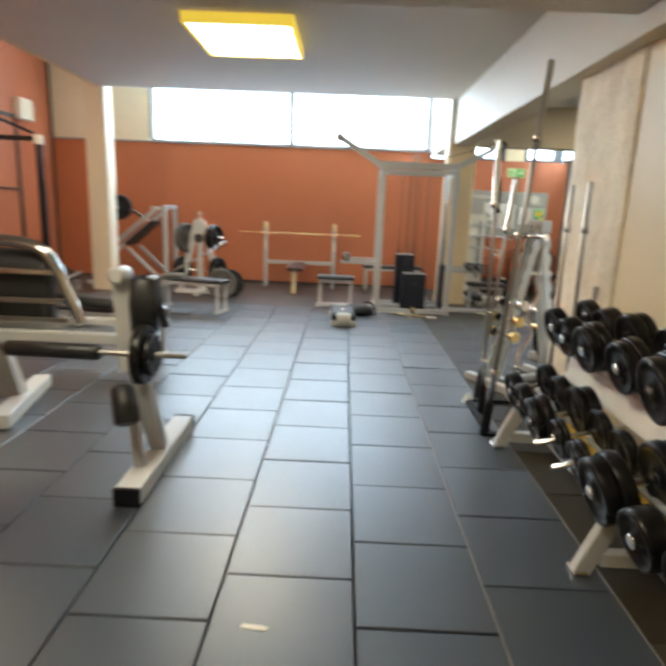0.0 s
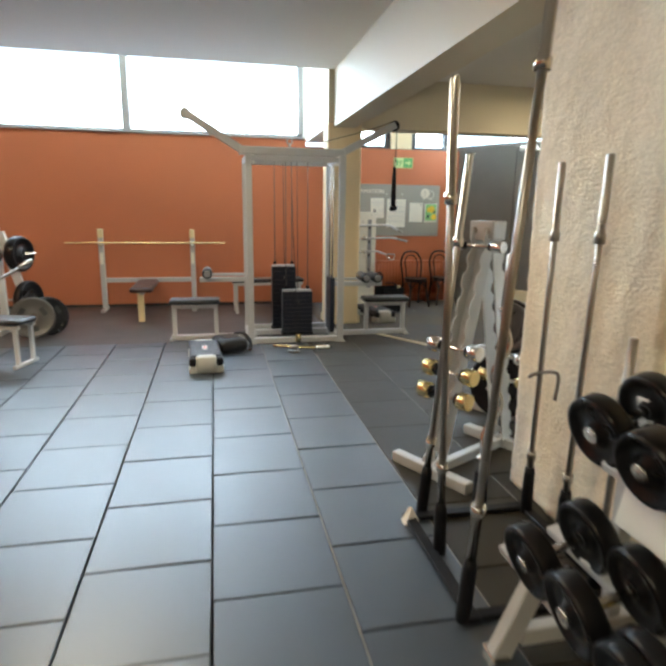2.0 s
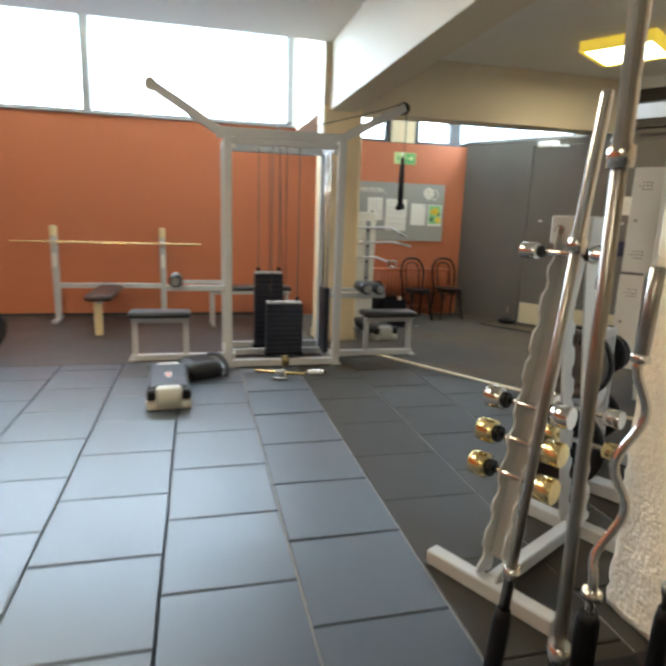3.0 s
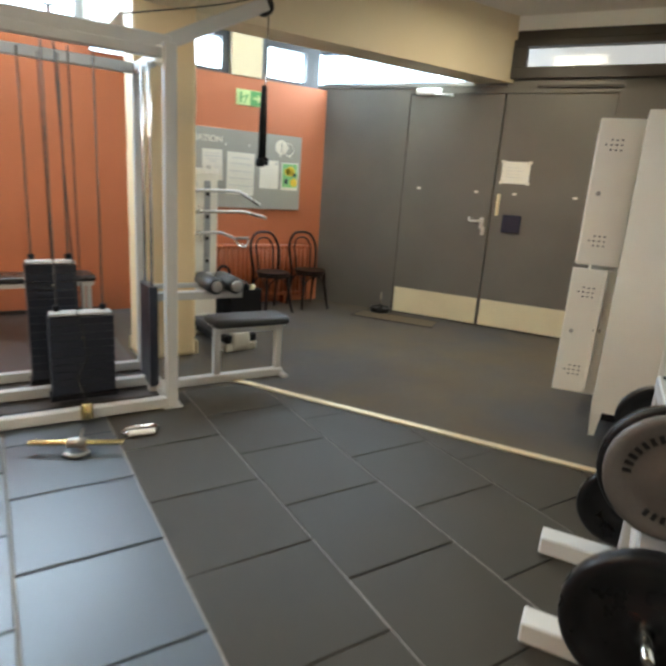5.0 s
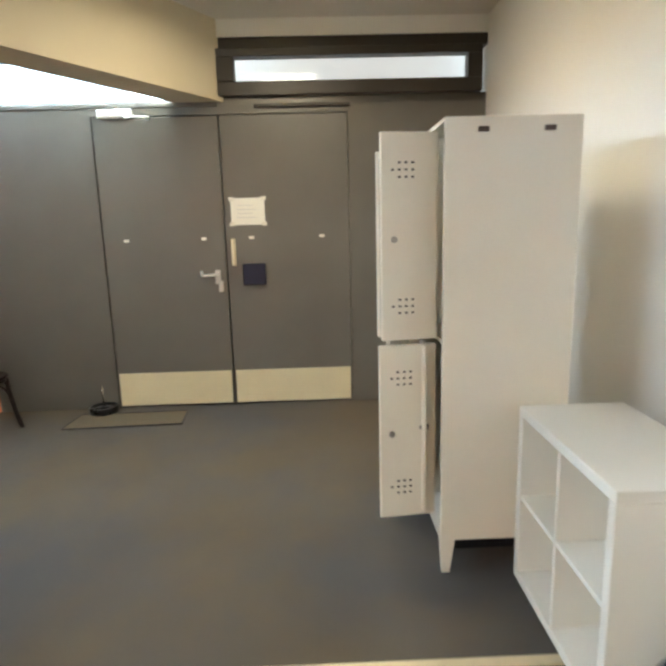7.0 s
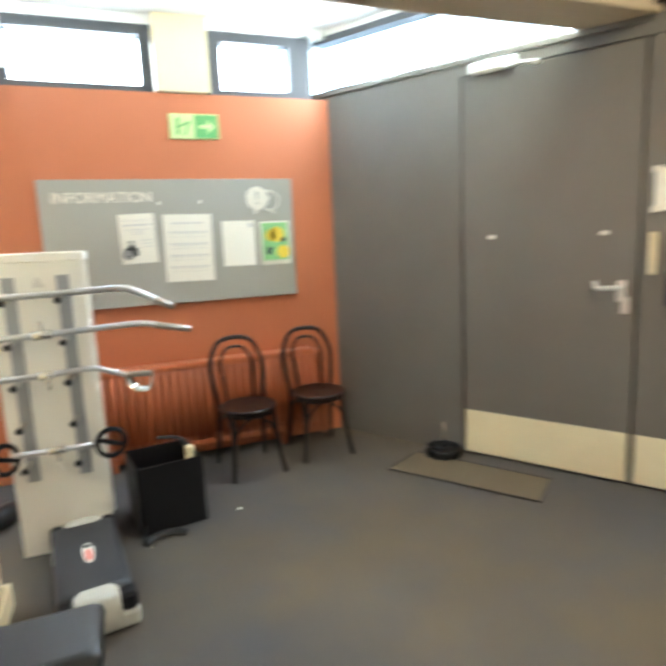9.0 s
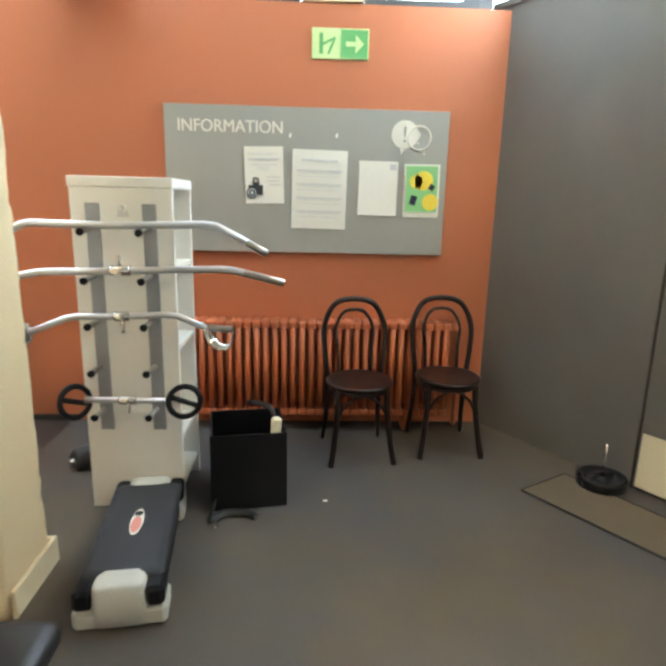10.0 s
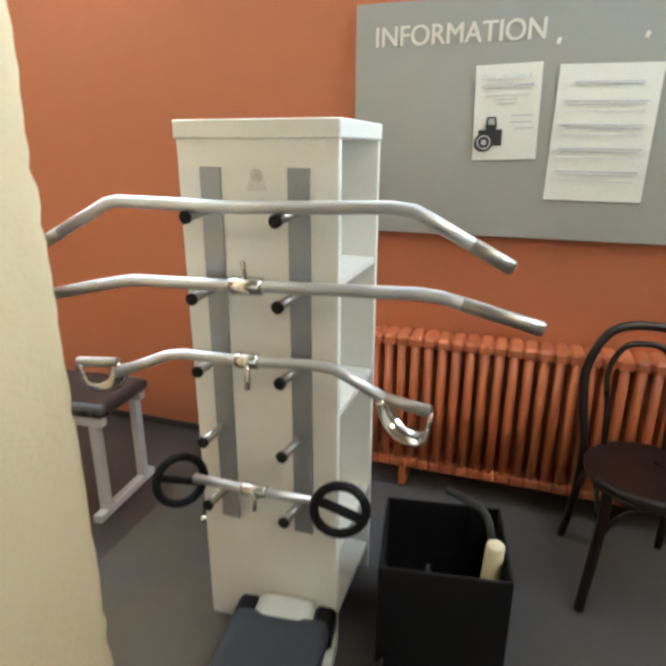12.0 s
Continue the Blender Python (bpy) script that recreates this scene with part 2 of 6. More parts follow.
def rough_prism(lo, hi, step, relief, chip):
    """An upright block with a lumpy skin and chipped, uneven edges."""
    (x0, y0, z0), (x1, y1, z1) = lo, hi
    nx, ny, nz = max(2, round((x1 - x0) / step)), max(2, round((y1 - y0) / step)), round((z1 - z0) / step)
    ring = [(x0 + (x1 - x0) * i / nx, y0, 0, -1) for i in range(nx)] + [(x1, y0 + (y1 - y0) * i / ny, 1, 0) for i in range(ny)]
    ring += [(x1 - (x1 - x0) * i / nx, y1, 0, 1) for i in range(nx)] + [(x0, y1 - (y1 - y0) * i / ny, -1, 0) for i in range(ny)]
    corners = {0: (1, 1), nx: (-1, 1), nx + ny: (-1, -1), 2 * nx + ny: (1, -1)}
    g = Mesh()
    m, rows = len(ring), []
    for k in range(nz + 1):
        z = z0 + (z1 - z0) * k / nz
        row = []
        for i, (x, y, ax, ay) in enumerate(ring):
            p = Vector((x, y, z))
            if i in corners:
                c = chip * (0.35 + max(0.0, noise.noise(p * 7.0)) * 1.2 + max(0.0, noise.noise(p * 23.0)) * 0.9)
                p += Vector((corners[i][0] * c, corners[i][1] * c, 0))
            else:
                d = relief * (noise.noise(Vector((p.x * 7, p.y * 7, p.z * 3.5))) * 0.9 + noise.noise(p * 16.0) * 0.5 + noise.noise(p * 38.0) * 0.18)
                p += Vector((ax * d, ay * d, 0))
            row.append(g.bm.verts.new(p))
        rows.append(row)
    for a, b in zip(rows, rows[1:]):
        for i in range(m):
            g.bm.faces.new((a[i], a[(i + 1) % m], b[(i + 1) % m], b[i])).smooth = True
    g.bm.faces.new(rows[0][::-1])
    g.bm.faces.new(rows[-1])
    return g


# ---- structure: shell ----
NY = 10.31                      # inner face of the north wall
RM = pose(6.0, 6.98, 0, 0, 0, 122.3)   # the skewed entrance bay: x along the door wall, y along the white wall
CEIL_Z, BAY_Z, RIGHT_Z, NB_Z = 2.98, 3.75, 2.92, 2.76


def skew(g):
    g.bm.transform(RM)
    return g


# floors
structure("floor_subfloor", Mesh().span((-7, -3, -0.12), (8, 11, -0.03)), JOINT, "dark sub-floor under tiles and carpet")
E2 = RM @ Vector((3.2, 2.86, 0))
E1 = RM @ Vector((-0.3, 2.86, 0))
structure("floor_carpet", Mesh().slab([(E1.x, E1.y), (7.5, 5.5), (7.5, 10.9), (1.45, 10.9), (1.45, 7.93), (2.02, 7.93)], -0.03, 0.0), CARPET, "flat grey-brown carpet, worn and stained")
structure("floor_linoleum", Mesh().slab([(-5.4, 7.93), (1.45, 7.93), (1.45, 10.9), (-5.4, 10.9)], -0.03, 0.0), LINO, "dark brown shiny linoleum along the window wall")
structure("trim_threshold_strip", skew(Mesh().box((1.78, 2.86, 0.006), (2.5, 0.045, 0.012), None, 0.005)), STRIP, "worn yellowish metal threshold strip on the floor")

# north wall, left part: low wall, window band, panel
structure("wall_north_low", Mesh().span((-5.35, NY, 0), (1.50, NY + 0.25, 2.40)), ORANGE, "orange painted wall below the high windows")
structure("wall_north_info", Mesh().span((1.50, NY, 0), (3.98, NY + 0.25, 2.31)), ORANGE, "orange painted wall behind the notice board")
structure("wall_north_panel", Mesh().span((-5.35, NY + 0.02, 2.41), (-3.47, NY + 0.25, BAY_Z)), PANEL, "cream panel beside the high window")
structure("wall_north_jamb", Mesh().span((1.46, NY + 0.02, 2.41), (1.98, NY + 0.25, BAY_Z)), WHITE, "pale wall strip at the window's end")
structure("trim_sill", Mesh().span((-5.2, NY - 0.035, 2.395), (1.47, NY + 0.1, 2.42), 0.004), GREYFRAME, "thin dark window sill line")
win = tagged(new("window_1"), "wide high window, glaring white daylight", "window", kind="structure")
part("window_frame", Mesh().span((-3.47, NY + 0.12, 2.42), (1.46, NY + 0.18, 2.47)).span((-3.47, NY + 0.12, 3.60), (1.46, NY + 0.18, 3.66)).span((-3.47, NY + 0.03, 2.47), (-3.41, NY + 0.18, 3.60)).span((1.39, NY + 0.03, 2.47), (1.46, NY + 0.18, 3.60)), GREYFRAME, win)
part("mullion", Mesh().span((-1.025, NY + 0.02, 2.42), (-0.925, NY + 0.19, 3.66), 0.006), GREYFRAME, win)
for a, b in ((-3.42, -1.015), (-0.935, 1.41)):
    p = part("pane", Mesh().span((a, NY + 0.145, 2.47), (b, NY + 0.151, 3.60)), PANE, win)
    p.visible_shadow = False
structure("wall_north_head", Mesh().span((-3.47, NY + 0.02, 3.66), (1.46, NY + 0.25, BAY_Z)), WHITE)
structure("backdrop_sky", Mesh().add([(-14, 16, -2), (16, 16, -2), (16, 16, 9), (-14, 16, 9)], [(0, 1, 2, 3)]), FROST, "glaring overcast sky")
structure("backdrop_sky_east", Mesh().add([(16, 16, -2), (16, -6, -2), (16, -6, 9), (16, 16, 9)], [(0, 1, 2, 3)]), FROST, "glaring overcast sky")

# north wall, right part: small windows over the orange wall
win2 = tagged(new("window_2"), "row of small high windows in dark frames", "window", kind="structure")
fr = Mesh()
for a, b in ((1.92, 2.78), (3.12, 3.72)):
    fr.span((a, NY + 0.03, 2.315), (b, NY + 0.12, 2.352)).span((a, NY + 0.03, 2.64), (b, NY + 0.12, 2.70))
    fr.span((a, NY + 0.03, 2.352), (a + 0.075, NY + 0.12, 2.64)).span((b - 0.075, NY + 0.03, 2.352), (b, NY + 0.12, 2.64))
part("window_frame", fr, DARKFRAME, win2)
part("corner_post", Mesh().span((3.721, NY + 0.03, 2.315), (3.80, NY + 0.13, 2.72), 0.004), DARKFRAME, win2)
for a, b in ((1.97, 2.73), (3.17, 3.67)):
    p = part("pane", Mesh().span((a, NY + 0.07, 2.345), (b, NY + 0.076, 2.645)), PANE, win2)
    p.visible_shadow = False
structure("wall_north_pier", Mesh().span((2.79, NY - 0.02, 2.315), (3.11, NY + 0.25, NB_Z)), CREAM, "cream pier between the small windows")
structure("wall_north_over", Mesh().span((1.9, NY + 0.03, 2.70), (3.9, NY + 0.25, NB_Z)), WHITE)

# door wall, in the skewed bay: its inner face at y = 0
structure("wall_door", skew(Mesh().span((-0.2, -0.2, 0), (1.052, 0, 2.39)).span((2.98, -0.2, 0), (4.06, 0, 2.33)).span((1.052, -0.2, 2.275), (2.98, -0.002, 2.33)).span((-0.2, -0.2, 2.33), (2.03, -0.0, 2.39))), GREY, "dark grey painted wall round the double door")
structure("trim_door_wall_cap", skew(Mesh().span((2.03, -0.2, 2.33), (4.06, 0.015, 2.365), 0.004)), GREY, "grey capping board over the door wall")
structure("wall_behind_doors", skew(Mesh().span((1.0, -0.3, 0), (3.0, -0.2, 2.33))), DARK)
win3 = tagged(new("window_3"), "narrow transom window in a dark brown frame", "window", kind="structure")
part("window_frame", skew(Mesh().span((0.04, -0.06, 2.39), (2.03, 0.05, 2.49), 0.006).span((0.04, -0.06, 2.66), (2.03, 0.05, 2.72), 0.006).span((0.04, -0.06, 2.49), (0.15, 0.05, 2.66), 0.006).span((1.88, -0.06, 2.49), (2.03, 0.05, 2.66), 0.006)), DARK, win3)
part("outer_frame", skew(Mesh().span((-0.02, -0.12, 2.72), (2.03, 0.02, 2.80), 0.006)), DARK, win3)
p = part("pane", skew(Mesh().span((0.15, -0.02, 2.49), (1.88, -0.014, 2.66))), PANE, win3)
p.visible_shadow = False
structure("backdrop_corridor", skew(Mesh().add([(-0.1, -0.45, 2.2), (2.4, -0.45, 2.2), (2.4, -0.45, 3.0), (-0.1, -0.45, 3.0)], [(0, 1, 2, 3)])), DIMSKY, "dim hazy light beyond the transom")
structure("wall_over_transom", skew(Mesh().span((-0.2, -0.2, 2.80), (2.06, 0.03, RIGHT_Z))), WHITE)
win4 = tagged(new("window_4"), "slanted side window strip above the grey wall", "window", kind="structure")
part("window_frame", skew(Mesh().span((2.03, -0.12, 2.365), (4.0, -0.05, 2.39)).span((2.03, -0.12, 2.68), (4.06, -0.02, 2.722)).span((2.03, -0.12, 2.39), (2.08, -0.05, 2.68))), DARKFRAME, win4)
p = part("pane", skew(Mesh().span((2.08, -0.09, 2.39), (3.86, -0.084, 2.68))), PANE, win4)
p.visible_shadow = False
structure("wall_over_side_window", skew(Mesh().span((2.03, -0.12, 2.723), (4.06, -0.025, NB_Z + 0.06))), WHITE, "pale strip over the side window")
structure("wall_white", skew(Mesh().span((-0.2, -0.2, 0), (0, 5.0, RIGHT_Z))), WHITE, "white painted wall behind the locker")

# right side of the tiled room
structure("wall_right", Mesh().span((1.695, -3.0, 0), (1.95, 3.515, CEIL_Z)), CREAM, "cream wall behind the dumbbell rack")
structure("column_concrete", rough_prism((1.68, 3.52, 0), (2.02, 4.43, CEIL_Z), 0.024, 0.011, 0.02), CONC, "rough board-marked concrete column")
structure("wall_left", Mesh().span((-5.4, -3.0, 0), (-5.2, NY + 0.25, BAY_Z)), ORANGE, "orange side wall")
structure("trim_left_frame", Mesh().span((-5.2, 9.16, 0.3), (-5.17, 9.22, 2.62), 0.004).span((-5.2, 7.6, 2.56), (-5.17, 9.16, 2.62), 0.004).span((-5.2, 7.6, 1.48), (-5.17, 9.16, 1.51), 0.004), DARK, "dark brown frame on the orange side wall")
structure("wall_back", Mesh().span((-5.4, -3.2, 0), (2.0, -3.0, BAY_Z)), CREAM, "plain wall closing the room behind")

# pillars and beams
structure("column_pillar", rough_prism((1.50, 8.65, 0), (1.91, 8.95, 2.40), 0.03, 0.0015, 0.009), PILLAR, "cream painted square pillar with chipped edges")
structure("column_pillar_left", Mesh().span((-3.86, 8.66, 0), (-3.55, 8.95, BAY_Z), 0.01), DAYLITPILLAR, "cream painted pillar, its paint lightened to carry the window daylight")
structure("beam_long", Mesh().slab([(1.565, -3.0), (1.694, -3.0), (1.694, 3.51), (1.679, 3.51), (1.679, 4.43), (1.83, 4.43), (1.83, 8.65), (1.565, 8.65)], 2.355, CEIL_Z + 0.1), BEIGE, "cream painted ceiling beam")
structure("beam_over_pillar", Mesh().span((1.50, 8.65, 2.40), (1.91, 8.95, BAY_Z)), BEIGE, "cream beam end over the pillar")
structure("beam_to_window", Mesh().span((1.50, 8.95, 2.36), (1.91, NY + 0.02, BAY_Z)), WHITE, "pale beam running to the window wall")
structure("beam_cross", Mesh().slab([(1.91, 8.65), (5.02, 8.65), (4.84, 8.95), (1.91, 8.95)], 2.36, RIGHT_Z), BEIGE, "cream painted cross beam over the entrance bay")
structure("beam_near", Mesh().span((-3.6, 3.0, 2.48), (1.69, 3.449, CEIL_Z)), CEIL, "low soffit across the room")
structure("ceiling_main", Mesh().span((-3.6, -3.0, CEIL_Z), (1.57, 8.66, CEIL_Z + 0.15)), CEIL, "flat painted ceiling")
structure("ceiling_bay", Mesh().span((-5.4, -3.0, BAY_Z), (1.95, NY + 0.3, BAY_Z + 0.12)), WHITE)
structure("ceiling_step", Mesh().span((-3.6, 8.66, CEIL_Z + 0.15), (1.5, 8.74, BAY_Z)).span((-3.68, -3.0, CEIL_Z), (-3.6, 8.74, BAY_Z)), CREAM)
structure("ceiling_right", Mesh().slab([(1.78, 3.9), (7.6, 3.9), (7.6, 8.66), (1.78, 8.66)], RIGHT_Z, RIGHT_Z + 0.12), CEIL, "flat grey-beige ceiling")
structure("ceiling_small_bay", Mesh().slab([(1.92, 8.95), (5.1, 8.95), (3.9, NY + 0.3), (1.92, NY + 0.3)], NB_Z, NB_Z + 0.1), WHITE)
structure("trim_skirting", Mesh().span((1.92, 8.66, 0), (1.935, 8.96, 0.1), 0.003).span((1.49, 8.95, 0), (1.935, 8.965, 0.1), 0.003), CREAM, "cream skirting board round the pillar")

# ---- materials of the things ----
STEEL = mat("silver_grey_steel_paint", (0.50, 0.50, 0.49), 0.36, 0.0, var=0.08, scale=5, fine=0.04, bump=0.03)
IVORY = mat("ivory_steel_paint", (0.62, 0.62, 0.60), 0.40, 0.0, var=0.07, scale=4, fine=0.03, bump=0.03)
CHROME = mat("chrome", (0.72, 0.70, 0.66), 0.16, 1.0, var=0.1, scale=9, fine=0.05, bump=0.02, rvar=0.08)
DULL = mat("dull_bar_steel", (0.36, 0.34, 0.31), 0.32, 1.0, var=0.2, scale=12, fine=0.1, bump=0.03)
BRUSHED = mat("brushed_steel", (0.36, 0.37, 0.39), 0.45, 0.8, var=0.12, scale=5, fine=0.08, bump=0.02)
SATIN = mat("satin_aluminium", (0.70, 0.68, 0.64), 0.35, 0.5, var=0.08, scale=9, bump=0.02)
BRASS = mat("brass_tinted_chrome", (0.78, 0.62, 0.30), 0.2, 1.0, var=0.12, scale=9, bump=0.02)
IRON = mat("black_cast_iron", (0.007, 0.007, 0.008), 0.3, 0.0, var=0.25, scale=10, fine=0.15, bump=0.06, bscale=90, spec=0.32)
IRONG = mat("grey_cast_iron", (0.085, 0.075, 0.068), 0.45, 0.2, var=0.2, scale=10, fine=0.12, bump=0.12, bscale=90)
LEATHER = mat("black_vinyl", (0.016, 0.016, 0.017), 0.42, 0.0, var=0.2, scale=8, fine=0.1, bump=0.12, bscale=220)
BROWNPAD = mat("brown_black_vinyl", (0.045, 0.022, 0.018), 0.4, 0.0, var=0.2, scale=8, bump=0.1, bscale=220)
BLACK = mat("black_plastic", (0.006, 0.006, 0.008), 0.5, 0.0, var=0.2, scale=8, bump=0.05, spec=0.25)
BLUEBLK = mat("blue_black_stack_paint", (0.012, 0.014, 0.024), 0.35, 0.0, var=0.2, scale=8, bump=0.04)
WHITEP = mat("white_laminate", (0.88, 0.86, 0.79), 0.42, 0.0, var=0.05, scale=3, fine=0.03, bump=0.03)
OFFW = mat("off_white_lacquer", (0.82, 0.80, 0.74), 0.4, 0.0, var=0.05, scale=3, fine=0.02, bump=0.03)
LOCKER = mat("beige_locker_paint", (0.82, 0.79, 0.70), 0.45, 0.0, var=0.08, scale=3, fine=0.03, bump=0.04)
BENT = mat("dark_stained_bentwood", (0.011, 0.005, 0.004), 0.32, 0.0, var=0.3, scale=14, fine=0.1, bump=0.04, spec=0.35, coat=0.1, coat_rough=0.15)
ALU = mat("worn_aluminium", (0.60, 0.60, 0.61), 0.36, 0.85, var=0.12, scale=9, fine=0.06, bump=0.02)
RADI = mat("orange_radiator_enamel", (0.50, 0.135, 0.05), 0.4, 0.0, var=0.12, scale=6, bump=0.05)
BOARD = mat("grey_notice_board", (0.36, 0.345, 0.30), 0.6, 0.0, var=0.05, scale=2, fine=0.03, bump=0.05)
PAPER = mat("white_paper", (0.80, 0.77, 0.68), 0.7, 0.0, var=0.03, scale=4, bump=0.02)
PRINT = mat("grey_print", (0.58, 0.57, 0.55), 0.8, 0.0, var=0.05, bump=0)
INK = mat("black_print", (0.03, 0.03, 0.03), 0.7, 0.0, var=0.1, bump=0)
LETTER = mat("pale_lettering", (0.72, 0.68, 0.58), 0.6, 0.0, var=0.06, bump=0)
GREEN = mat("sign_green", (0.12, 0.38, 0.12), 0.4, 0.0, var=0.06, bump=0)
PALEG = mat("sign_pale_green", (0.56, 0.68, 0.30), 0.4, 0.0, var=0.06, bump=0)
YELLOW = mat("poster_yellow", (0.80, 0.60, 0.06), 0.5, 0.0, var=0.1, bump=0)
PGREEN = mat("poster_green", (0.25, 0.55, 0.22), 0.5, 0.0, var=0.15, bump=0)
BLUE = mat("dark_blue_plastic", (0.012, 0.016, 0.04), 0.4, 0.0, var=0.15, bump=0.03)
RED = mat("red_sticker", (0.66, 0.24, 0.19), 0.5, 0.0, var=0.1, bump=0)
YELTRAY = mat("yellow_shelf_paint", (0.75, 0.48, 0.06), 0.45, 0.0, var=0.12, bump=0.04)
LAMPY = glow("glowing_yellow_lamp_rim", (0.85, 0.62, 0.07), 0.75)
LAMPG = glow("lamp_diffuser", (1.0, 0.93, 0.72), 14.0)
MATB = mat("brown_door_mat", (0.115, 0.088, 0.055), 0.95, 0.0, var=0.2, scale=5, fine=0.3, fscale=300, bump=0.6, bscale=300)
MATE = mat("dark_mat_edge", (0.03, 0.026, 0.022), 0.7, 0.0, var=0.1)
KICK = mat("cream_kick_plate", (0.70, 0.62, 0.42), 0.5, 0.0, var=0.12, scale=3, bump=0.03)
WOODY = mat("pale_painted_wood", (0.72, 0.60, 0.34), 0.5, 0.0, var=0.12, scale=6, bump=0.04)


def words(text, size, m, material, parent, depth=0.001, bold=0.0):
    """Flat lettering in the built-in font, as a mesh."""
    cu = bpy.data.curves.new(text, "FONT")
    cu.body, cu.size, cu.extrude, cu.offset = text, size, depth, bold
    tmp = new("tmp", cu)
    bpy.context.view_layer.update()
    me = bpy.data.meshes.new_from_object(tmp.evaluated_get(bpy.context.evaluated_depsgraph_get()))
    bpy.data.objects.remove(tmp)
    me.transform(m)
    me.materials.clear()
    me.materials.append(material)
    ob = new("lettering", me)
    ob.parent = parent
    return ob


def pad(g, c, s, m=None, r=0.02):
    """A padded cushion with rounded rims."""
    m = m or Matrix()
    x, y, z = s[0] / 2, s[1] / 2, s[2] / 2
    rings = []
    for zz, ins in ((-z, r * 0.8), (-z + r * 0.5, 0.15 * r), (0, 0), (z - r * 0.6, 0.2 * r), (z - r * 0.15, 0.7 * r), (z, 1.6 * r)):
        ring = []
        for cx, cy, a0 in ((1, 1, 0), (-1, 1, 90), (-1, -1, 180), (1, -1, 270)):
            for a in (0, 30, 60, 90):
                q = radians(a0 + a)
                rr = r * 1.2
                ring.append(g.bm.verts.new(Vector(c) + m.to_3x3() @ Vector((cx * (x - ins - rr) + rr * math.cos(q), cy * (y - ins - rr) + rr * math.sin(q), zz))))
        rings.append(ring)
    n = 16
    for a, b in zip(rings, rings[1:]):
        for k in range(n):
            g.bm.faces.new((a[k], a[(k + 1) % n], b[(k + 1) % n], b[k])).smooth = True
    g.bm.faces.new(rings[0][::-1])
    g.bm.faces.new(rings[-1])
    return g


def disc(g, c, axis, r, w, hole=0.014):
    """A weight plate with raised rim and hub, centre c."""
    a = Vector(c) - Vector(axis).normalized() * w / 2
    b = a + Vector(axis).normalized() * w
    e = w * 0.22
    return g.turned(a, b, [(e * 1.3, hole), (0.0, hole * 1.1), (0.0, r * 0.26), (e, r * 0.32), (e, r * 0.78), (0, r * 0.84), (0, r * 0.965), (e * 0.7, r), (w - e * 0.7, r), (w, r * 0.965), (w, r * 0.84), (w - e, r * 0.78), (w - e, r * 0.32), (w, r * 0.26), (w, hole * 1.1), (w - e * 1.3, hole)], 36)


# ---- entrance bay: doors and door wall ----
def door_leaf(name, x0, x1, label, handle):
    d = tagged(new(name), label, "door", kind="structure")
    d.matrix_world = RM
    part("leaf", Mesh().span((x0, -0.05, 0.012), (x1, 0.006, 2.265), 0.004), GREY, d)
    part("kick_plate", Mesh().span((x0 + 0.012, 0.006, 0.02), (x1 - 0.012, 0.012, 0.292), 0.002), KICK, d, "scuffed cream kick plate")
    return d


d1 = door_leaf("door_1", 2.03, 2.965, "dark grey double-door leaf with lever handle, closed", True)
d2 = door_leaf("door_2", 1.055, 2.018, "dark grey double-door leaf with paper notice, closed", False)
h = part("handle", Mesh().box((2.10, 0.012, 1.055), (0.042, 0.012, 0.11), None, 0.004).box((2.08, 0.012, 0.98), (0.036, 0.012, 0.085), None, 0.004).rod((2.10, 0.012, 1.075), (2.10, 0.06, 1.075), 0.011).tube([(2.10, 0.055, 1.075), (2.125, 0.06, 1.075), (2.20, 0.06, 1.07), (2.215, 0.057, 1.075), (2.218, 0.055, 1.11)], 0.0125), SATIN, d1, "satin metal lever handle")
part("bolt", Mesh().box((1.965, 0.014, 1.245), (0.035, 0.016, 0.21), None, 0.006).rod((1.965, 0.02, 1.15), (1.965, 0.02, 1.34), 0.009), KICK, d2, "tall pale slide bolt")
part("blue_plate", Mesh().box((1.81, 0.022, 1.07), (0.18, 0.035, 0.17), None, 0.012), BLUE, d2, "dark blue plastic box")
note = Mesh().box((1.838, 0.009, 1.555), (0.262, 0.003, 0.205), None, 0)
part("notice", note, PAPER, d2, "white paper notice taped up")
bars = Mesh()
for i in range(4):
    bars.box((1.86 - 0.01 * (i % 2), 0.0115, 1.60 - 0.03 * i), (0.12 + 0.03 * (i % 2), 0.001, 0.004))
tagged(part("printed_text", bars, PRINT, d2), kind="stuff")
part("tape", Mesh().box((1.962, 0.012, 1.652), (0.04, 0.001, 0.03)).box((1.714, 0.012, 1.652), (0.04, 0.001, 0.03)).box((1.962, 0.012, 1.46), (0.04, 0.001, 0.03)).box((1.714, 0.012, 1.46), (0.04, 0.001, 0.03)), LETTER, d2)
for x, dd in ((2.79, d1), (2.19, d1), (1.82, d2), (1.27, d2)):
    part("bolt_cap", Mesh().box((x, 0.009, 1.355), (0.04, 0.006, 0.022), None, 0.002), PAPER, dd, "small pale fixing plate")
closer = thing("door_closer", "pale metal door closer with bent arm above the door", "door closer", m=RM @ pose(2.78, 0.0, 2.275))
part("body", Mesh().box((0, 0.03, 0.01), (0.26, 0.055, 0.06), None, 0.01), OFFW, closer)
part("arm", Mesh().tube([(-0.08, 0.06, -0.02), (-0.16, 0.13, -0.03), (-0.24, 0.06, -0.025)], 0.01).rod((-0.24, 0.02, -0.025), (-0.24, 0.07, -0.025), 0.014), OFFW, closer)
